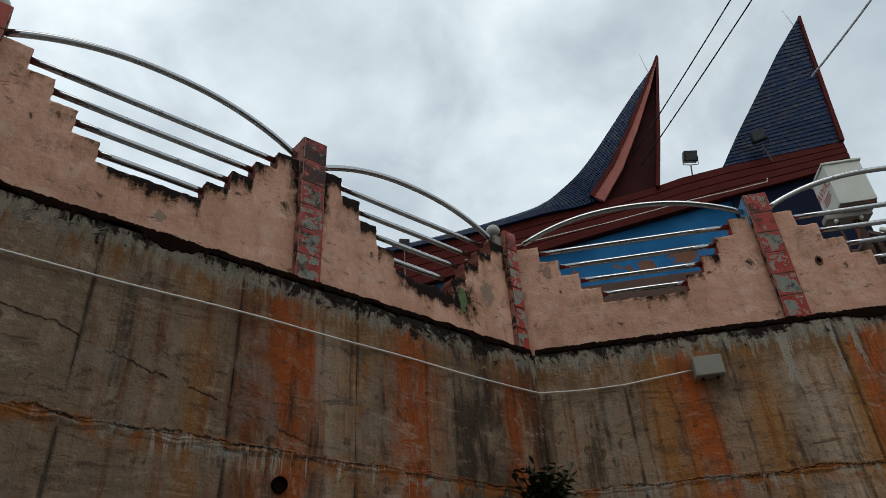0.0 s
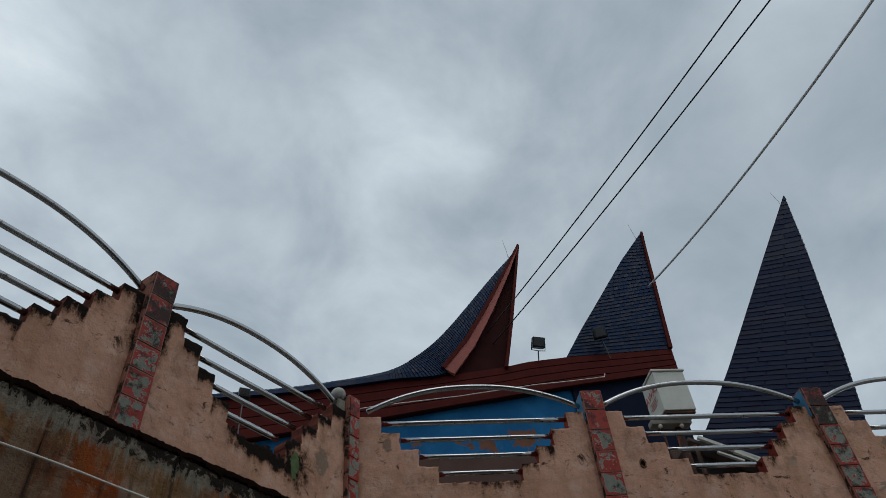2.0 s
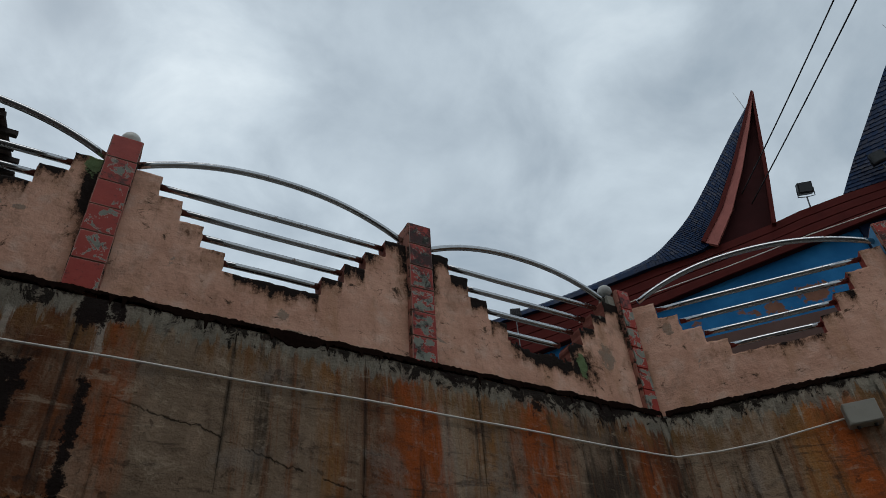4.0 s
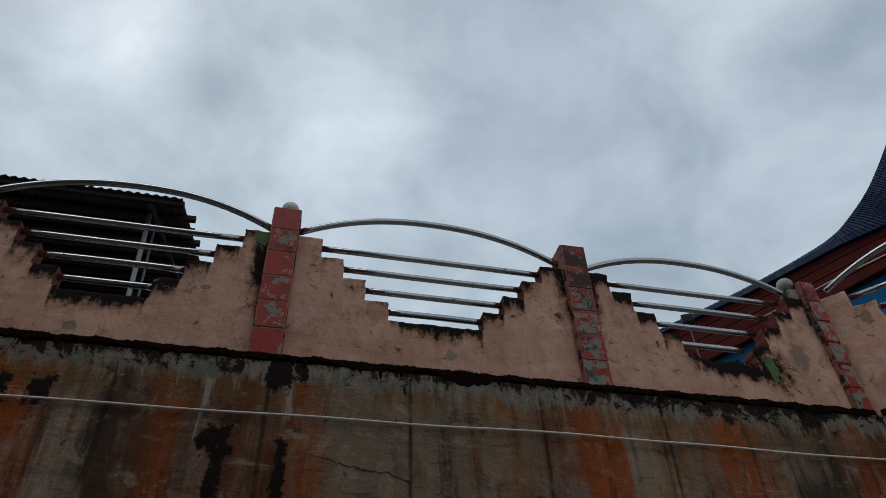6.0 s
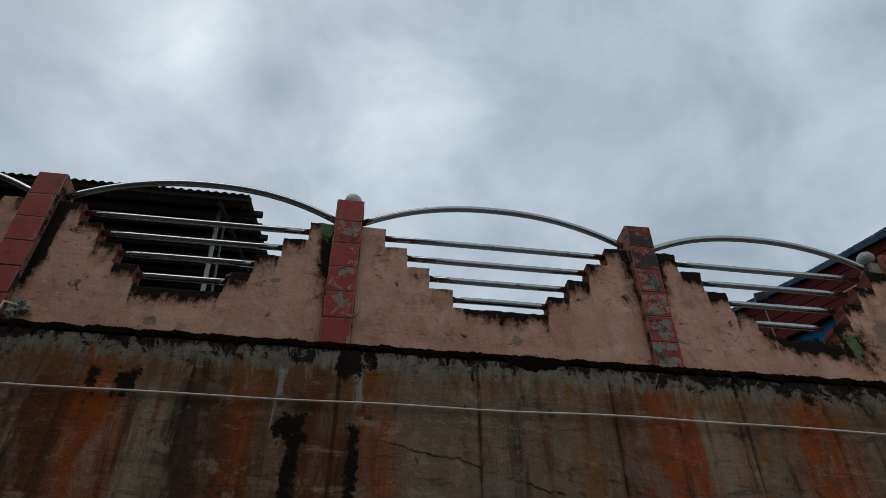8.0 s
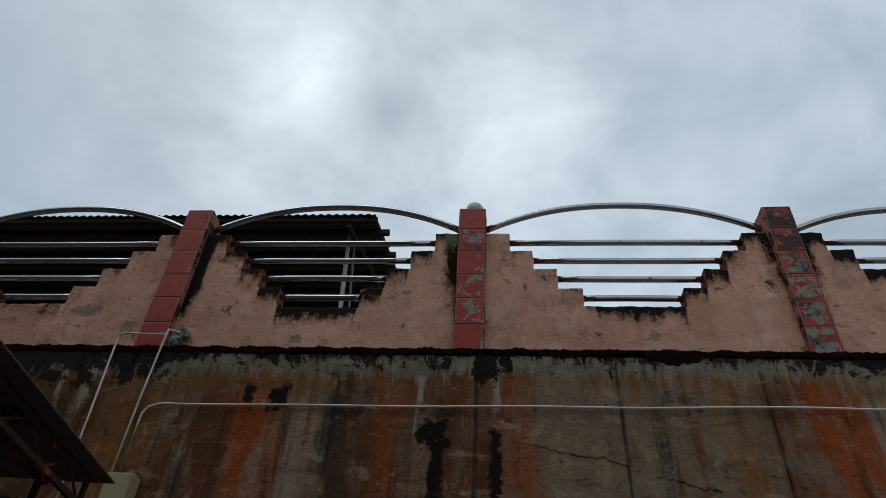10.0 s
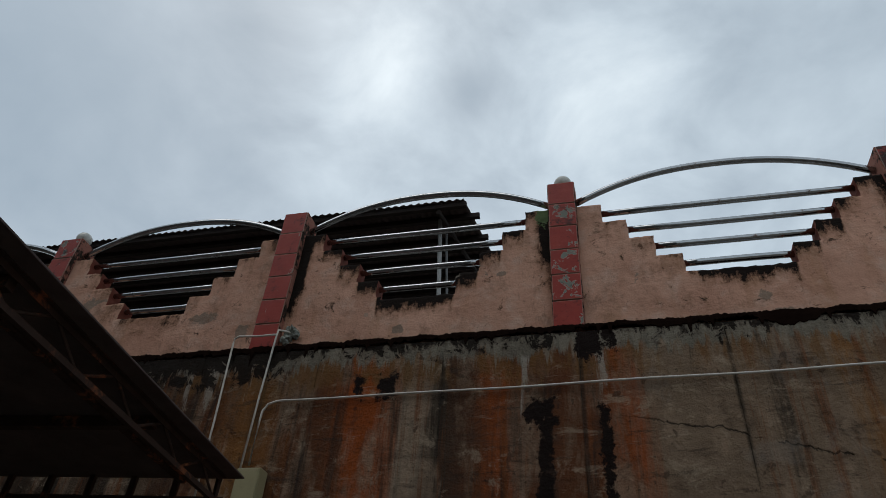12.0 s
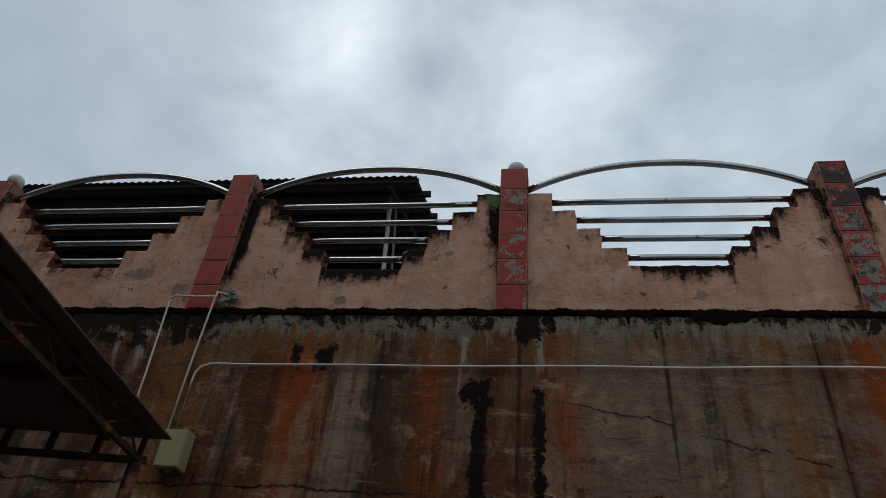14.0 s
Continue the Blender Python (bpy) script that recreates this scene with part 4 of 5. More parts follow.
for i in range(BOARDS):
    f0, f1 = i / BOARDS, (i + 1) / BOARDS
    part("eave_board", strip(lambda u: low_f(u) + (top_f(u) - low_f(u)) * f0 + 0.006, lambda u: low_f(u) + (top_f(u) - low_f(u)) * f1 - 0.006, -3.2, 5.23, FV - 0.005 * i, 0.04), red_wood, house, "dark red painted board")
part("eave_backing", strip(lambda u: low_f(u) + 0.01, lambda u: top_f(u) - 0.01, -3.18, 5.2, FV + 0.045, 0.10), maroon, house)
side = bmesh.new()
for i in range(4):
    slab(5.19, 5.23, FV + 0.05, FV + 3.0, 8.25 + 0.105 * i, 8.345 + 0.105 * i, 0.0, side)
part("side_eave", side, red_wood, house, "dark red boards")

# sweeping roof that rises into the first horn
RIDGE = [(-3.2, 7.92), (-2.00, 8.00), (-1.06, 8.09), (-0.12, 8.24), (0.44, 8.39), (0.84, 8.66), (1.16, 8.95), (1.52, 9.38), (1.93, 9.93), (2.36, 10.50), (2.88, 11.14)]
BARGE = [(-3.2, 7.79), (-2.01, 7.84), (-1.06, 7.91), (-0.10, 8.03), (0.47, 8.11), (1.20, 8.18), (1.45, 8.45), (1.72, 8.88), (2.06, 9.51), (2.42, 10.20), (2.89, 11.13)]
sweep = bmesh.new()


def curve_at(points, s):
    k = s * (len(points) - 1)
    i = min(int(k), len(points) - 2)
    f = k - i
    p0, p1, p2, p3 = points[max(i - 1, 0)], points[i], points[i + 1], points[min(i + 2, len(points) - 1)]
    return tuple(0.5 * (2 * b + (c - a) * f + (2 * a - 5 * b + 4 * c - d) * f * f + (3 * b - a - 3 * c + d) * f ** 3) for a, b, c, d in zip(p0, p1, p2, p3))


N = 60
rings = []
for i in range(N + 1):
    (ru, rz), (bu, bz) = curve_at(RIDGE, i / N), curve_at(BARGE, i / N)
    back = 2.2 * (1 - i / N) ** 1.2
    rings.append([sweep.verts.new(p) for p in ((bu, FV - 0.07, bz), ((bu + ru) / 2 - 0.01, FV - 0.05, (bz + rz) / 2 + 0.01), (ru, FV + 0.06, rz), (ru, FV + 0.30 + back, rz - 0.10 - back * 0.25), (bu, FV + 0.2 + back, bz - 0.05))])
for p, q in zip(rings, rings[1:]):
    for j in range(5):
        sweep.faces.new((p[j], q[j], q[(j + 1) % 5], p[(j + 1) % 5]))
sweep.faces.new(rings[0])
bmesh.ops.recalc_face_normals(sweep, faces=sweep.faces)
swept = part("swept_roof", sweep, shingle_blue, house, "dark blue shingled upswept roof")
cover = bmesh.new()
for i in range(2 * N):
    s0, s1 = i / (2 * N), min(1.0, (i + 1.3) / (2 * N))
    r0, r1, b0, b1 = curve_at(RIDGE, s0), curve_at(RIDGE, s1), curve_at(BARGE, s0), curve_at(BARGE, s1)
    count = max(1, round(math.hypot(r0[0] - b0[0], r0[1] - b0[1]) / 0.11))
    for c in range(count):
        f0, f1 = c / count, (c + 0.93) / count
        at = lambda b, r, f, o: Vector((b[0] + (r[0] - b[0]) * f, FV - 0.075 + 0.12 * f * f - o, b[1] + (r[1] - b[1]) * f))
        q = [at(b0, r0, f0, 0.022), at(b0, r0, f1, 0.022), at(b1, r1, f1, 0.006), at(b1, r1, f0, 0.006)]
        vs = [cover.verts.new(p) for p in q]
        cover.faces.new(vs)
        un = [cover.verts.new(p + Vector((0, 0.02, 0))) for p in q[:2]]
        cover.faces.new((un[0], un[1], vs[1], vs[0]))
tagged(part("shingles", cover, shingle_blue, swept), kind="stuff")
# gable of the first horn, set back behind its barge boards
gable = bmesh.new()
tri = [(1.30, 8.22), (2.285, 8.33), (2.90, 11.08)]
for v in (FV + 0.03, FV + 0.09):
    gable.faces.new([gable.verts.new((u, v, z)) for u, z in (tri if v < FV + 0.05 else tri[::-1])])
part("gable_panel", gable, maroon, house, "dark maroon gable boarding")


def bar(points, wide, v0, v1):
    """A flat board along a line in the facade's plane."""
    bm = bmesh.new()
    rows = []
    for i, (u, z) in enumerate(points):
        (a, b), (c, d) = points[max(i - 1, 0)], points[min(i + 1, len(points) - 1)]
        l = math.hypot(c - a, d - b)
        nu, nz = (d - b) / l * wide[i] / 2, -(c - a) / l * wide[i] / 2
        rows.append([bm.verts.new(p) for p in ((u - nu, v0, z - nz), (u + nu, v0, z + nz), (u + nu, v1, z + nz), (u - nu, v1, z - nz))])
    for p, q in zip(rows, rows[1:]):
        for j in range(4):
            bm.faces.new((p[j], q[j], q[(j + 1) % 4], p[(j + 1) % 4]))
    bm.faces.new(rows[0])
    bm.faces.new(rows[-1][::-1])
    bmesh.ops.recalc_face_normals(bm, faces=bm.faces)
    return bm


barge_line = [(u + 0.095 * (1 - i / 4.5), z + 0.02) for i, (u, z) in enumerate([(1.24, 8.20), (1.66, 8.77), (2.09, 9.53), (2.53, 10.40), (2.88, 11.12)])]
part("barge_board", bar(barge_line, [0.19, 0.18, 0.155, 0.11, 0.04], FV - 0.11, FV - 0.05), pink_wood, house, "faded pink barge board")
edge_line = [(u - 0.10 * (1 - i / 4.2), z + 0.07 * (1 - i / 4)) for i, (u, z) in enumerate(barge_line)]
part("barge_trim", bar(edge_line, [0.07, 0.07, 0.06, 0.05, 0.03], FV - 0.13, FV - 0.06), red_wood, house, "red edge board")
part("gable_trim", bar([(2.285, 8.30), (2.49, 9.2), (2.70, 10.2), (2.895, 11.13)], [0.06, 0.06, 0.05, 0.04], FV - 0.10, FV + 0.10), red_wood, house, "red edge board")

spire([(3.36, 8.54), (3.74, 9.13), (4.26, 9.88), (4.89, 10.80), (5.47, 11.55)], [(5.21, 8.67), (5.28, 9.4), (5.35, 10.1), (5.42, 10.85), (5.50, 11.55)], (0.985, 0.004), 0.8, 34, 0.10, shingle_blue, house, "dark blue scaled horn roof")
part("horn_trim", bar([(5.21, 8.67), (5.28, 9.4), (5.35, 10.1), (5.42, 10.85), (5.50, 11.57)], [0.07, 0.06, 0.06, 0.05, 0.04], FV - 0.06, FV + 0.12), red_wood, house, "red edge board")

tower = thing("horn_roof_tower", RIGHT, "tall slate-blue shingled horn roof over a blue wall", "house")
spire([(4.62, 6.20), (5.43, 7.26), (6.18, 8.35), (6.95, 9.53), (7.85, 10.91), (9.08, 12.78)], [(7.80, 6.20), (8.06, 7.30), (8.32, 8.5), (8.58, 9.8), (8.84, 11.15), (9.10, 12.78)], (0.985, 0.004), 0.6, 58, 0.85, shingle_slate, tower, "slate-blue shingled horn roof")
part("wall", slab(5.3, 7.6, FV + 0.3, FV + 2.4, 3.98, 6.3), blue_wall, tower, "blue painted wall")


def rod(base, tip, m, label):
    root = part("lightning_rod", tube([base, tip], [0.008, 0.004], 6), pale_wire, m=m)
    return tagged(root, label, "lightning rod", "lightning rods")


rod((2.69, FV, 10.85), (2.63, FV, 11.38), RIGHT, "thin grey lightning rod beside a roof tip")
rod((5.37, FV, 11.36), (5.30, FV, 11.85), RIGHT, "thin grey lightning rod beside a roof tip")
rod((8.90, FV, 12.48), (8.82, FV, 12.88), RIGHT, "thin grey lightning rod beside a roof tip")


def floodlight(m, label, foot):
    """A box floodlight with cooling fins, a glass front, a yoke and a thin pole down to its foot."""
    root = thing("floodlight", m, label, "floodlight", "floodlights")
    part("housing", slab(-0.105, 0.105, -0.05, 0.07, -0.08, 0.10, 0.012), black_metal, root)
    part("glass", slab(-0.088, 0.088, -0.058, -0.051, -0.06, 0.08, 0.002), lens_glass, root, "dusty grey glass")
    for i in range(6):
        part("fin", slab(-0.085 + 0.034 * i - 0.003, -0.085 + 0.034 * i + 0.003, 0.071, 0.10, -0.06, 0.08), black_metal, root)
    part("yoke", tube([(-0.118, 0, 0.01), (-0.118, 0, -0.12), (0, 0, -0.13), (0.118, 0, -0.12), (0.118, 0, 0.01)], 0.008, 6), black_metal, root)
    part("pole", tube([(0, 0, -0.125), (foot[0] * 0.4, foot[1] * 0.4, -0.3), foot], 0.011, 8), galv, root, "thin bent pole")
    return root


floodlight(RIGHT @ pose(2.88, FV - 0.14, 8.73, 22, 4, 6), "black floodlight on a thin pole above red eaves", (0.06, 0.10, -0.62))
floodlight(RIGHT @ pose(3.96, FV - 0.22, 8.86, 20, -6, -12), "black floodlight on a bent pole before blue shingles", (0.10, 0.16, -0.66))
floodlight(pose(4.44, 2.0, 6.27, 0, 0, 150) @ Matrix.Diagonal((0.6, 0.6, 0.6, 1)), "small black floodlight on a pole behind the parapet", (0.0, 0.0, -3.8))


def cable(points, r, material, label, m=Matrix.Identity(4)):
    return tagged(part("cable", tube(points, r, 6), material, m=m, smooth=True), label, "cable", "overhead cables")


HUB = Vector((0.157, -3.607, 1.595))
for near, far, r, paint, sag, label in (((0.689, 0.424, 0.587), (0.622, 0.013, 0.783), 0.0105, wire_mat, 0.25, "thin black overhead cable to the house"),
                                        ((0.699, 0.437, 0.566), (0.635, -0.014, 0.772), 0.0105, wire_mat, 0.25, "thin black overhead cable to the house"),
                                        ((0.764, 0.153, 0.627), (0.639, -0.203, 0.742), 0.0180, pale_wire, 0.45, "thick grey overhead cable from a horn roof")):
    a, b = HUB + 12.9 * Vector(near), HUB + 9.5 * Vector(far)
    cable([a + (b - a) * f - Vector((0, 0, sag * f * (1 - f))) for f in (k * 0.087 - 0.04 for k in range(21))], r, paint, label)
cable([(-0.9, FV - 0.10, 7.44), (0.2, FV - 0.10, 7.61), (1.46, FV - 0.10, 7.75), (2.68, FV - 0.10, 7.93), (3.30, FV - 0.10, 7.99), (3.88, FV - 0.10, 8.06), (3.90, FV - 0.10, 8.12)], 0.008, pvc, "thin pale cable along the red eaves", RIGHT)

# ---- warning box ----
BU, BV, BZ = 3.0, 0.42, 5.27
box_thing = thing("warning_box", RIGHT @ pose(BU, BV, BZ), "white metal box with red warning lettering on a post", "box")
part("body", slab(0, 0.33, 0, 0.36, 0, 0.455, 0.006), white_metal, box_thing)
part("lid", slab(-0.015, 0.345, -0.015, 0.375, 0.456, 0.478, 0.005), white_metal, box_thing, "overhanging white lid")
part("base_frame", slab(0.01, 0.32, 0.01, 0.35, -0.03, -0.001, 0.004), rusty, box_thing, "rusty base")
part("post", slab(0.13, 0.19, 0.15, 0.21, -1.285, -0.03, 0.004), rusty, box_thing, "rusty steel post")


def lettering(text, size, m, parent):
    cu = bpy.data.curves.new("lettering", "FONT")
    cu.body, cu.size, cu.extrude, cu.align_x = text, size, 0.0008, "CENTER"
    ob = bpy.data.objects.new("lettering_source", cu)
    scene.collection.objects.link(ob)
    me = bpy.data.meshes.new_from_object(ob.evaluated_get(bpy.context.evaluated_depsgraph_get()))
    bpy.data.objects.remove(ob)
    me.materials.clear()
    return part("lettering", me, red_ink, parent, "red capital letters", m=m)


on_side = Matrix(((0, 0, -1, -0.003), (-1, 0, 0, 0.18), (0, 1, 0, 0), (0, 0, 0, 1)))
lettering("AWAS", 0.125, on_side @ pose(0, 0.245, 0), box_thing)
for i, (z, w) in enumerate(((0.205, 0.20), (0.180, 0.16), (0.155, 0.22), (0.130, 0.14))):
    part("text_bar", slab(-0.004, -0.001, 0.18 - w / 2, 0.18 + w / 2, z, z + 0.007), red_ink, box_thing, "unreadable red line")

tray = thing("wall_lamp", RIGHT @ pose(2.87, 0.50, 5.165), "grey flat lamp tray under the warning box", "lamp")
part("tray", slab(0.0, 0.41, 0.0, 0.12, 0.0, 0.06, 0.012), grey_box, tray)
part("arm", slab(0.10, 0.12, 0.05, 0.07, -1.18, -0.001, 0.003), rusty, tray, "rusty arm")
for k in range(2):
    part("bulb", ball((0.08 + 0.22 * k, 0.02, -0.018), 0.022), dirty_white, tray, "white bulb", smooth=True)

lean_to = thing("lean_to", RIGHT, "low lean-to with a dark roof and white edge bars", "shed")
edge_z = lambda u: 5.575 - 0.46 * (u - 3.8)
part("roof", strip(lambda u: edge_z(u) - 0.05, lambda u: edge_z(u) - 0.01, 3.72, 4.75, 1.55, 1.6), dark_sheet, lean_to, "dark metal roof")
part("wall", strip(lambda u: 3.98, lambda u: edge_z(u) - 0.09, 3.78, 4.70, 1.72, 0.1), timber, lean_to, "dark boarded wall")
for a, b, w in (((3.81, 5.57), (4.46, 5.27), 0.036), ((3.98, 5.38), (4.25, 5.26), 0.020), ((4.18, 5.39), (4.46, 5.24), 0.05)):
    part("edge_bar", bar([a, b], [w, w], 1.49, 1.53), white_metal, lean_to, "white edge bar")
part("panel", slab(3.72, 4.05, 1.60, 1.66, 4.7, 5.12, 0.01), blue_paint, lean_to, "blue painted panel")
for x in (3.78, 4.66):
    part("post", slab(x, x + 0.04, 1.58, 1.62, 3.98, edge_z(x) - 0.06, 0.004), rusty, lean_to)

# ---- conduits, boxes, drain ----
def conduit(points, m, label, r=0.0068):
    return tagged(part("conduit", tube(points, r, 8), pvc, m=m, smooth=True), label, "conduit", "wall conduits")


V = -0.071
run = [(-1.925, V, 3.17), (-1.926, V, 3.46), (-1.922, V, 3.52), (-1.895, V, 3.562), (-1.84, V, 3.580), (-1.795, V, 3.583)]
run += [(u, V, lerp_curve([(-1.78, 3.583), (-0.87, 3.585), (0.12, 3.597), (1.03, 3.606), (1.9, 3.622), (3.28, 3.612), (4.06, 3.612)], u) + 0.003 * math.sin(u * 5)) for u in spaced(-1.7, 4.10, 0.12)]
run += [tuple(RIGHT @ Vector(q)) for q in ((0.045, V - 0.012, 3.612), (0.09, V, 3.616), (0.35, V, 3.600), (0.69, V, 3.603), (0.95, V, 3.630), (1.215, V, 3.655))]
conduit(run, LEFT, "white plastic conduit clipped along the concrete wall")
conduit([(-2.222, V, 2.95), (-2.240, V, 3.50), (-2.265, V, 4.03), (-2.262, V, 4.065), (-2.235, V, 4.082), (-2.10, V, 4.072), (-1.96, V, 4.075)], LEFT, "white plastic conduit bending over the wall ledge")
conduit([(-1.975, V, 3.14), (-1.970, V, 3.6), (-1.956, V, 4.06), (-1.95, V, 4.11), (-1.91, V + 0.06, 4.13), (-1.90, 0.03, 4.135)], LEFT, "white plastic conduit entering the parapet")
bm = bmesh.new()
for i in range(9):
    ball((-1.90 + 0.035 * math.sin(i * 2.3), 0.025, 4.13 + 0.035 * math.cos(i * 1.7)), 0.020 + 0.008 * (i % 3), bm, 0.8)
for vt in bm.verts:
    vt.co += 0.028 * noise.noise_vector(vt.co * 31.0) + 0.014 * noise.noise_vector(vt.co * 90.0)
tagged(part("mortar_plug", bm, plain("grey_mortar", (0.34, 0.36, 0.32), 0.9, 0, 0.3, 20, 0.6)), "lump of pale mortar round a conduit", "mortar")


def wall_box(name, m, u0, u1, z0, z1, deep, material, label):
    root = thing(name, m, label, "box")
    part("body", slab(u0, u1, -0.062 - deep, -0.058, z0, z1, 0.008), material, root)
    part("cover", slab(u0 + 0.006, u1 - 0.006, -0.068 - deep, -0.063 - deep, z0 + 0.006, z1 - 0.006, 0.004), material, root)
    for u in (u0 + 0.02, u1 - 0.02):
        for z in (z0 + 0.02, z1 - 0.02):
            part("screw", tube([(u, -0.068 - deep, z), (u, -0.072 - deep, z)], 0.005, 8), material, root)
    for k in range(2):
        uc = u0 + (u1 - u0) * (0.25 + 0.5 * k)
        part("gland", tube([(uc, -0.06 - deep / 2, z0 - 0.018), (uc, -0.06 - deep / 2, z0 + 0.002)], 0.012, 10), black_metal, root)
    return root


wall_box("junction_box", RIGHT, 1.215, 1.435, 3.572, 3.735, 0.085, grey_box, "grey plastic junction box on the concrete wall")
wall_box("switch_cabinet", LEFT, -1.945, -1.795, 2.905, 3.125, 0.09, cream_box, "cream metal switch cabinet on the concrete wall")

drain = thing("drain_pipe", pose(1.985, -0.05, 2.665) @ Matrix.Diagonal((0.85, 0.6, 0.85, 1)), "black drain pipe end in the concrete wall", "pipe")
bm = bmesh.new()
for r0, r1, y0, y1 in ((0.052, 0.052, 0.01, -0.035), (0.052, 0.044, -0.035, -0.035), (0.044, 0.044, -0.035, 0.012)):
    a = [bm.verts.new((r0 * math.cos(k * math.pi / 10), y0, r0 * math.sin(k * math.pi / 10))) for k in range(20)]
    b = [bm.verts.new((r1 * math.cos(k * math.pi / 10), y1, r1 * math.sin(k * math.pi / 10))) for k in range(20)]
    for k in range(20):
        bm.faces.new((a[k], a[(k + 1) % 20], b[(k + 1) % 20], b[k]))
part("pipe_end", bm, crust, drain)
# Flat black disc: the shade inside the pipe, painted.
part("pipe_bore_shade", tube([(0, 0.008, 0), (0, -0.004, 0)], 0.043, 18), crust, drain, "black disc standing in for the shaded bore")

hole = thing("weep_hole", RIGHT @ pose(2.458, 0.034, 4.507) @ Matrix.Diagonal((0.52, 1, 0.78, 1)), "ragged dark hole in the pink parapet", "hole")
bm = bmesh.new()
rim = [[bm.verts.new(((r + 0.022 * noise.noise(Vector((k * 0.9, r * 40, 2)))) * math.cos(k * math.pi / 9), y, (r + 0.022 * noise.noise(Vector((k * 0.9, r * 40, 5)))) * math.sin(k * math.pi / 9))) for k in range(18)] for r, y in ((0.062, 0.004), (0.048, -0.010), (0.036, -0.006), (0.034, 0.0))]
for a, b in zip(rim, rim[1:]):
    for k in range(18):
        bm.faces.new((a[k], a[(k + 1) % 18], b[(k + 1) % 18], b[k]))
part("rim", bm, plain("broken_plaster", (0.17, 0.10, 0.065), 0.9, 0, 0.4, 18, 0.6), hole, "broken brown plaster rim")
# No hole is cut; this black disc gives its shaded depth.
part("bore_shade", tube([(0, 0.004, 0), (0, -0.002, 0)], 0.036, 16), crust, hole)

# ---- shrub in the corner ----
shrub = thing("wall_shrub", pose(3.93, -0.12, 2.62) @ Matrix.Diagonal((1.35, 1.35, 1.1, 1)), "dark leafy shrub growing from the wall corner", "plant")
rnd = random.Random(5)
stems, leaves = bmesh.new(), bmesh.new()
for i in range(44):
    a, lean, length = rnd.uniform(-2.9, -0.2), rnd.uniform(0.2, 1.0), rnd.uniform(0.18, 0.36)
    tipp = Vector((math.cos(a) * lean, math.sin(a) * lean * 0.7 - 0.05, 0.9)).normalized() * length
    pts = [Vector((0, 0, 0)), tipp * 0.5 + Vector((0, 0, 0.03)), tipp]
    tube(pts, [0.006, 0.004, 0.002], 5, stems)
    for k in range(9):
        f = 0.25 + 0.75 * k / 8
        base = tipp * f
        out = Vector((rnd.uniform(-1, 1), rnd.uniform(-1, 0.3), rnd.uniform(-0.5, 0.7))).normalized()
        wide = out.cross(Vector((0, 0, 1))).normalized() * rnd.uniform(0.012, 0.02)
        l = rnd.uniform(0.05, 0.09)
        vs = [leaves.verts.new(p) for p in (base, base + out * l * 0.5 + wide, base + out * l - Vector((0, 0, 0.015)), base + out * l * 0.5 - wide)]
        m4 = leaves.verts.new(base + out * l * 0.5 - Vector((0, 0, 0.006)))
        for q in range(4):
            leaves.faces.new((vs[q], vs[(q + 1) % 4], m4))
part("stems", stems, stem_mat, shrub)
tagged(part("leaves", leaves, leaf_mat, shrub), kind="stuff")

# ---- shed roof on the terrace ----
shed = thing("open_shed", pose(0, 0, 0), "open shed with a dark corrugated roof on timber purlins", "shed")
SLOPE, X0, X1, Y0, Y1, ZE = 0.35, -9.5, -1.0, 1.0, 5.2, 6.125
SLITS = [(-4.44, -4.29), (-4.23, -3.95), (-1.90, -1.82), (-1.66, -1.57), (-1.52, -1.41)]
cols = spaced(X0, X1, 0.019) + [X1]


def sheet_band(y0, y1, ragged, keep):
    """A strip of corrugated sheet between two lines along the eaves; keep says which columns it has."""
    bm, prev = bmesh.new(), None
    for x in cols:
        w = 0.011 * math.cos(x * 2 * math.pi / 0.076)
        j = ragged * noise.noise(Vector((math.floor(x / 0.75), 3, 0)))
        row = None
        if keep(x):
            row = [bm.verts.new((x, y, ZE + 0.045 + SLOPE * (y - Y0) + w + dz)) for y, dz in ((y0 + j, 0.0), (y1, 0.0), (y1, 0.003), (y0 + j, 0.003))]
            if prev:
                for k in range(4):
                    bm.faces.new((prev[k], row[k], row[(k + 1) % 4], prev[(k + 1) % 4]))
        prev = row
    return bm


shed_sheet = plain("old_shed_sheet", (0.095, 0.075, 0.070), 0.85, 0.0, 0.5, 6, 0.4)
part("eaves_sheet", sheet_band(Y0, Y0 + 0.085, 0.02, lambda x: True), shed_sheet, shed, "dark weathered corrugated sheet", smooth=True)
part("lap_sheet", sheet_band(Y0 + 0.085, Y0 + 0.115, 0.0, lambda x: not any(a < x < b for a, b in SLITS)), shed_sheet, shed, "rust-holed lap of dark sheet", smooth=True)
part("roof_sheet", sheet_band(Y0 + 0.115, Y1, 0.0, lambda x: True), shed_sheet, shed, "dark weathered corrugated sheet", smooth=True)
for i in range(15):
    y = Y0 + 0.05 + i * 0.28
    z = ZE + SLOPE * (y - Y0)
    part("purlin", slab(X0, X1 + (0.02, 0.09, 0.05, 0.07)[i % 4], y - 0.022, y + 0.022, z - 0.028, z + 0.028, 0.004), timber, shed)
post_paint = plain("pale_grey_steel", (0.34, 0.34, 0.33), 0.55, 0.2, 0.3, 9, 0.2)
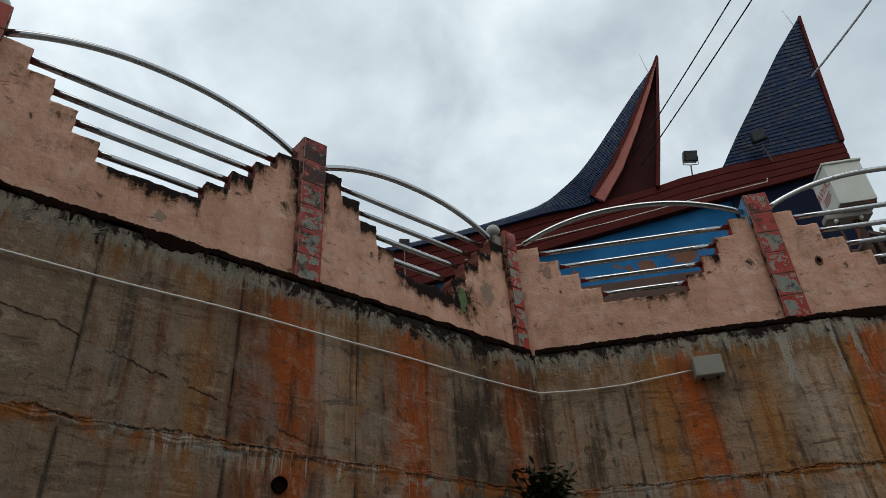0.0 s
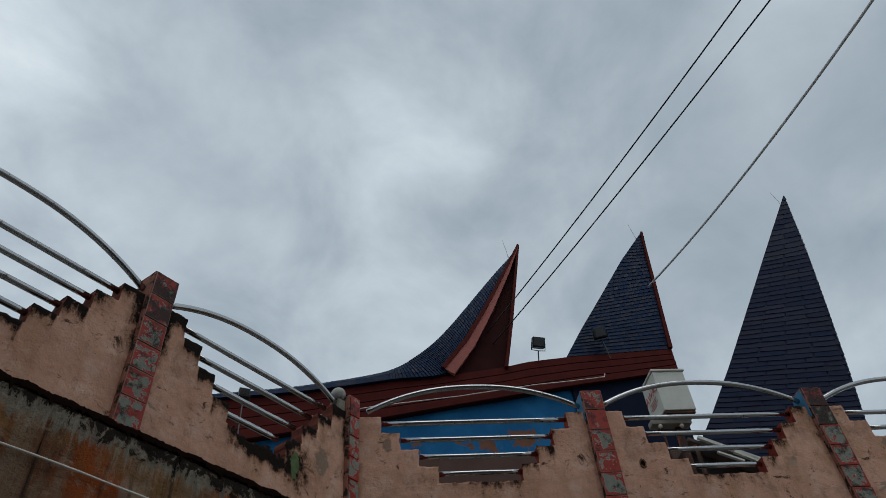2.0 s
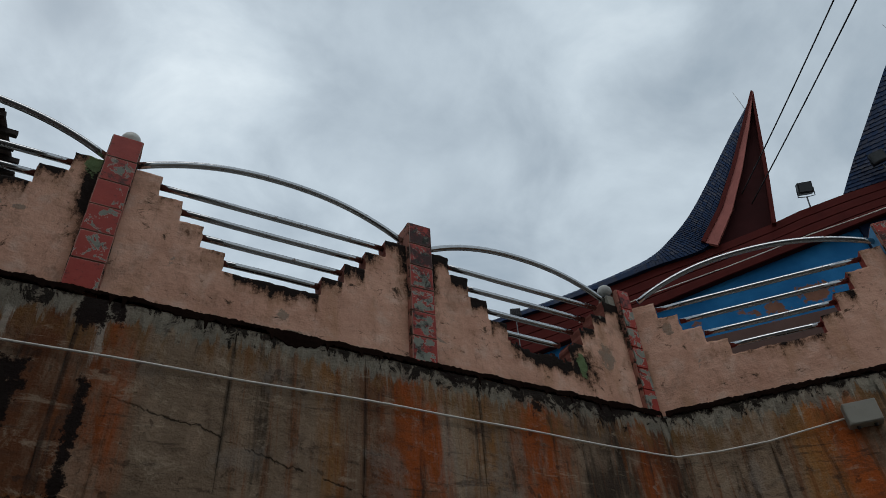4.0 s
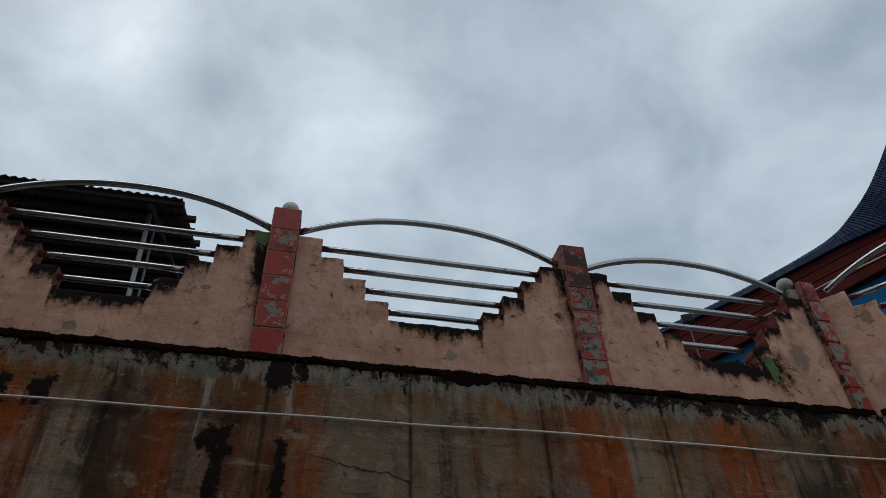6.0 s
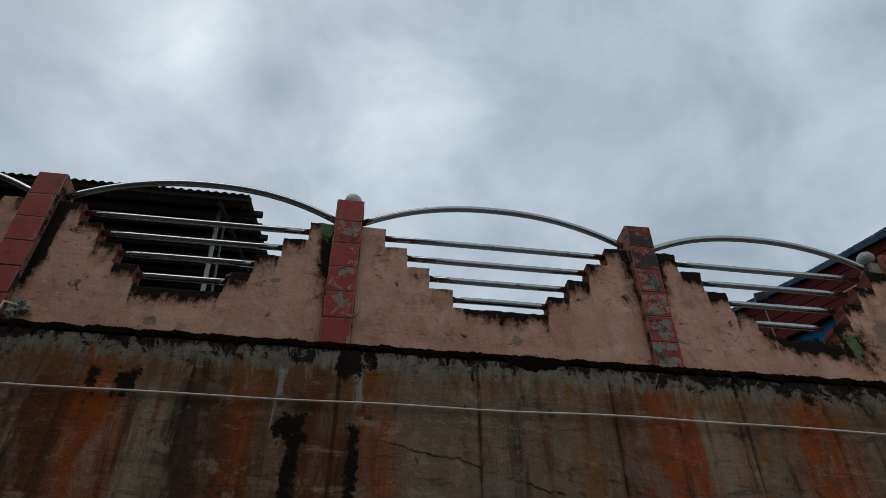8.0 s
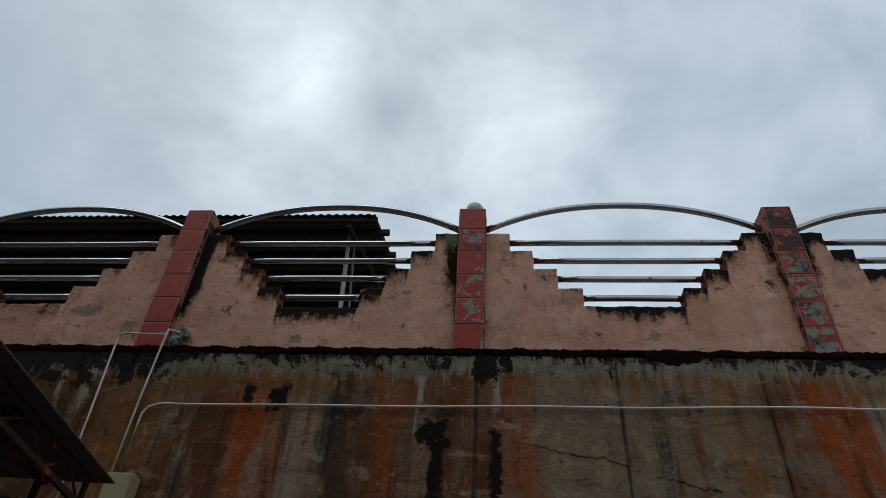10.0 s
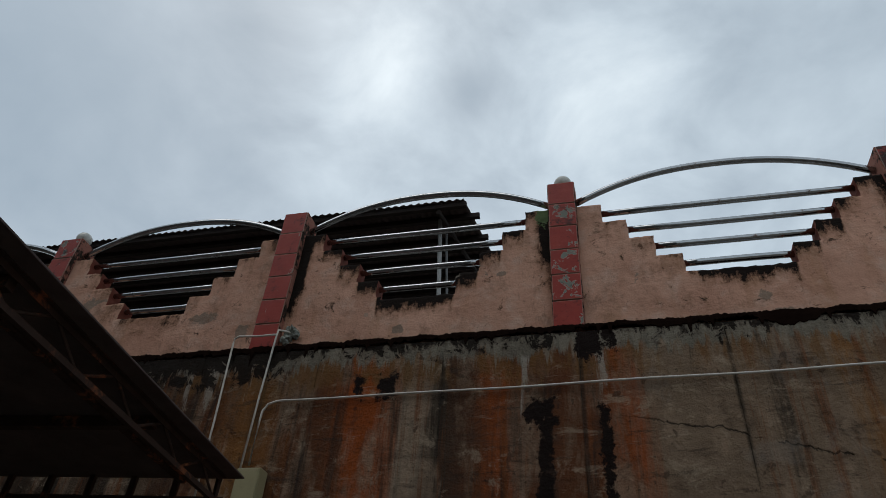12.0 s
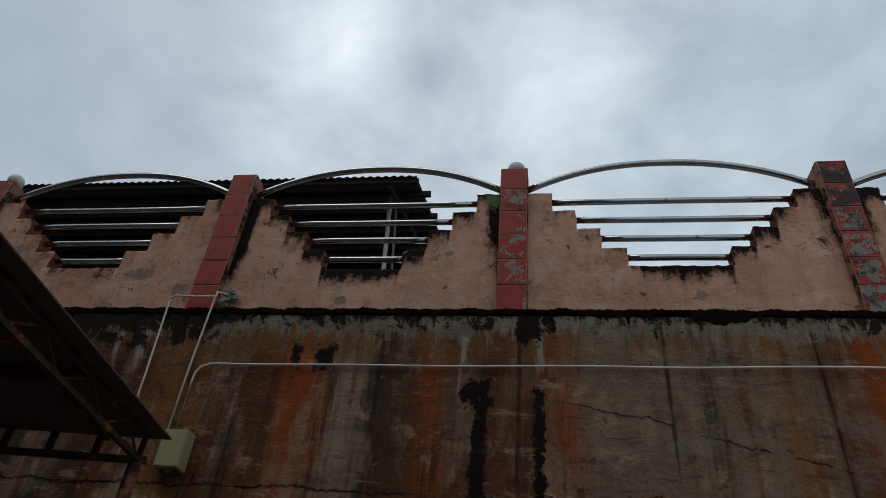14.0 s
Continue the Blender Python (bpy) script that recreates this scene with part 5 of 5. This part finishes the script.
for x in (-1.30, -8.2):
    for y in (1.30, 4.9):
        top = ZE + SLOPE * (y - Y0) - 0.02
        part("post", tube([(x + 0.115, y, 3.98), (x, y, top)], 0.021, 8), post_paint, shed, "pale grey steel post")
        part("brace", tube([(x + 0.20, y + 0.05, 3.98), (x + 0.05, y + 0.05, top)], 0.012, 6), galv, shed, "thin grey steel brace")
    part("rafter", tube([(x + 0.06, Y0 + 0.03, ZE - 0.06), (x + 0.06, Y1 - 0.05, ZE - 0.06 + SLOPE * (Y1 - Y0 - 0.08))], 0.025, 6), timber, shed)
# Added back wall: blocks light so the shed's inside stays dark.
part("back_wall", slab(X0, X1 - 0.4, Y1 - 0.12, Y1 - 0.04, 3.98, ZE + SLOPE * (Y1 - Y0) - 0.12), timber, shed, "dark wall added to keep light out of the shed")

# ---- rusty canopy in the yard ----
canopy = thing("steel_canopy", pose(-1.651, -0.544, 0, 0, 0, 5.3) @ pose(1.65, 0.50, 0), "flat dark canopy of rusty lattice steel on posts", "canopy")
CX, CY, CZ, CL = -1.65, -0.50, 2.90, 2.77
part("roof_sheet", slab(-6.5, CX, -7.5, CY, CZ, CZ + 0.008, 0.002), dark_sheet, canopy, "dark metal roof sheet")
part("edge_angle", slab(CX - 0.335, CX - 0.30, -7.4, CY - 0.01, CZ - 0.030, CZ - 0.001, 0.002), rusty, canopy, "rusty angle bar")


def angle_bar(p, q, leg, thick, turn):
    """A straight angle iron from p to q: two thin legs at right angles, turned about its length."""
    p, q = Vector(p), Vector(q)
    way = (q - p).normalized()
    side = way.cross(Vector((0, 0, 1)))
    side = Vector((1, 0, 0)) if side.length < 1e-3 else side.normalized()
    up = side.cross(way)
    c, n = math.cos(radians(turn)), math.sin(radians(turn))
    a, b = c * side + n * up, c * up - n * side
    shape = [(0, 0), (leg, 0), (leg, thick), (thick, thick), (thick, leg), (0, leg)]
    bm = bmesh.new()
    ends = [[bm.verts.new(e + a * s + b * t) for s, t in shape] for e in (p, q)]
    for k in range(6):
        bm.faces.new((ends[0][k], ends[0][(k + 1) % 6], ends[1][(k + 1) % 6], ends[1][k]))
    bm.faces.new(ends[0][::-1])
    bm.faces.new(ends[1])
    bmesh.ops.recalc_face_normals(bm, faces=bm.faces)
    return bm


GX = CX - 0.105
part("top_chord", angle_bar((GX, CY - 0.03, CZ - 0.002), (GX, -6.0, CZ - 0.002), 0.026, 0.004, 180), rusty, canopy, "rusty angle bar")
part("bottom_chord", angle_bar((GX, CY - 0.03, CL), (GX, -6.0, CL), 0.024, 0.004, 0), rusty, canopy, "rusty angle bar")
PITCH = 0.205
for i in range(26):
    y = CY - 0.05 - i * PITCH
    ends = ((GX - 0.008, y, CL + 0.008), (GX - 0.008, y - PITCH, CZ - 0.012))
    if i % 2:
        ends = ((GX - 0.008, y, CZ - 0.012), (GX - 0.008, y - PITCH, CL + 0.008))
    part("lattice_bar", tube(ends, 0.0065, 8), rusty, canopy)
part("end_upright", angle_bar((GX, CY - 0.025, CL), (GX, CY - 0.025, CZ), 0.030, 0.004, 90), rusty, canopy)
part("front_chord", angle_bar((-6.4, CY - 0.03, CL), (GX + 0.03, CY - 0.03, CL), 0.030, 0.004, 90), rusty, canopy, "rusty angle bar")
for i in range(19):
    x = CX - 0.345 - i * 0.234
    part("hanger", slab(x - 0.016, x + 0.016, CY - 0.034, CY - 0.012, CL + 0.004, CZ, 0.002), rusty, canopy)
for y in (-1.2, -2.2, -3.2, -4.2, -5.2, -6.2, -7.2):
    part("joist", slab(-6.4, CX - 0.13, y - 0.02, y + 0.02, CZ - 0.05, CZ - 0.001, 0.002), rusty, canopy)
for x, y in ((GX - 0.02, CY - 0.03), (-6.3, CY - 0.03), (GX - 0.02, -7.3), (-6.3, -7.3)):
    part("post", tube([(x, y, 0), (x, y, CL)], 0.03, 12), rusty, canopy, smooth=True)
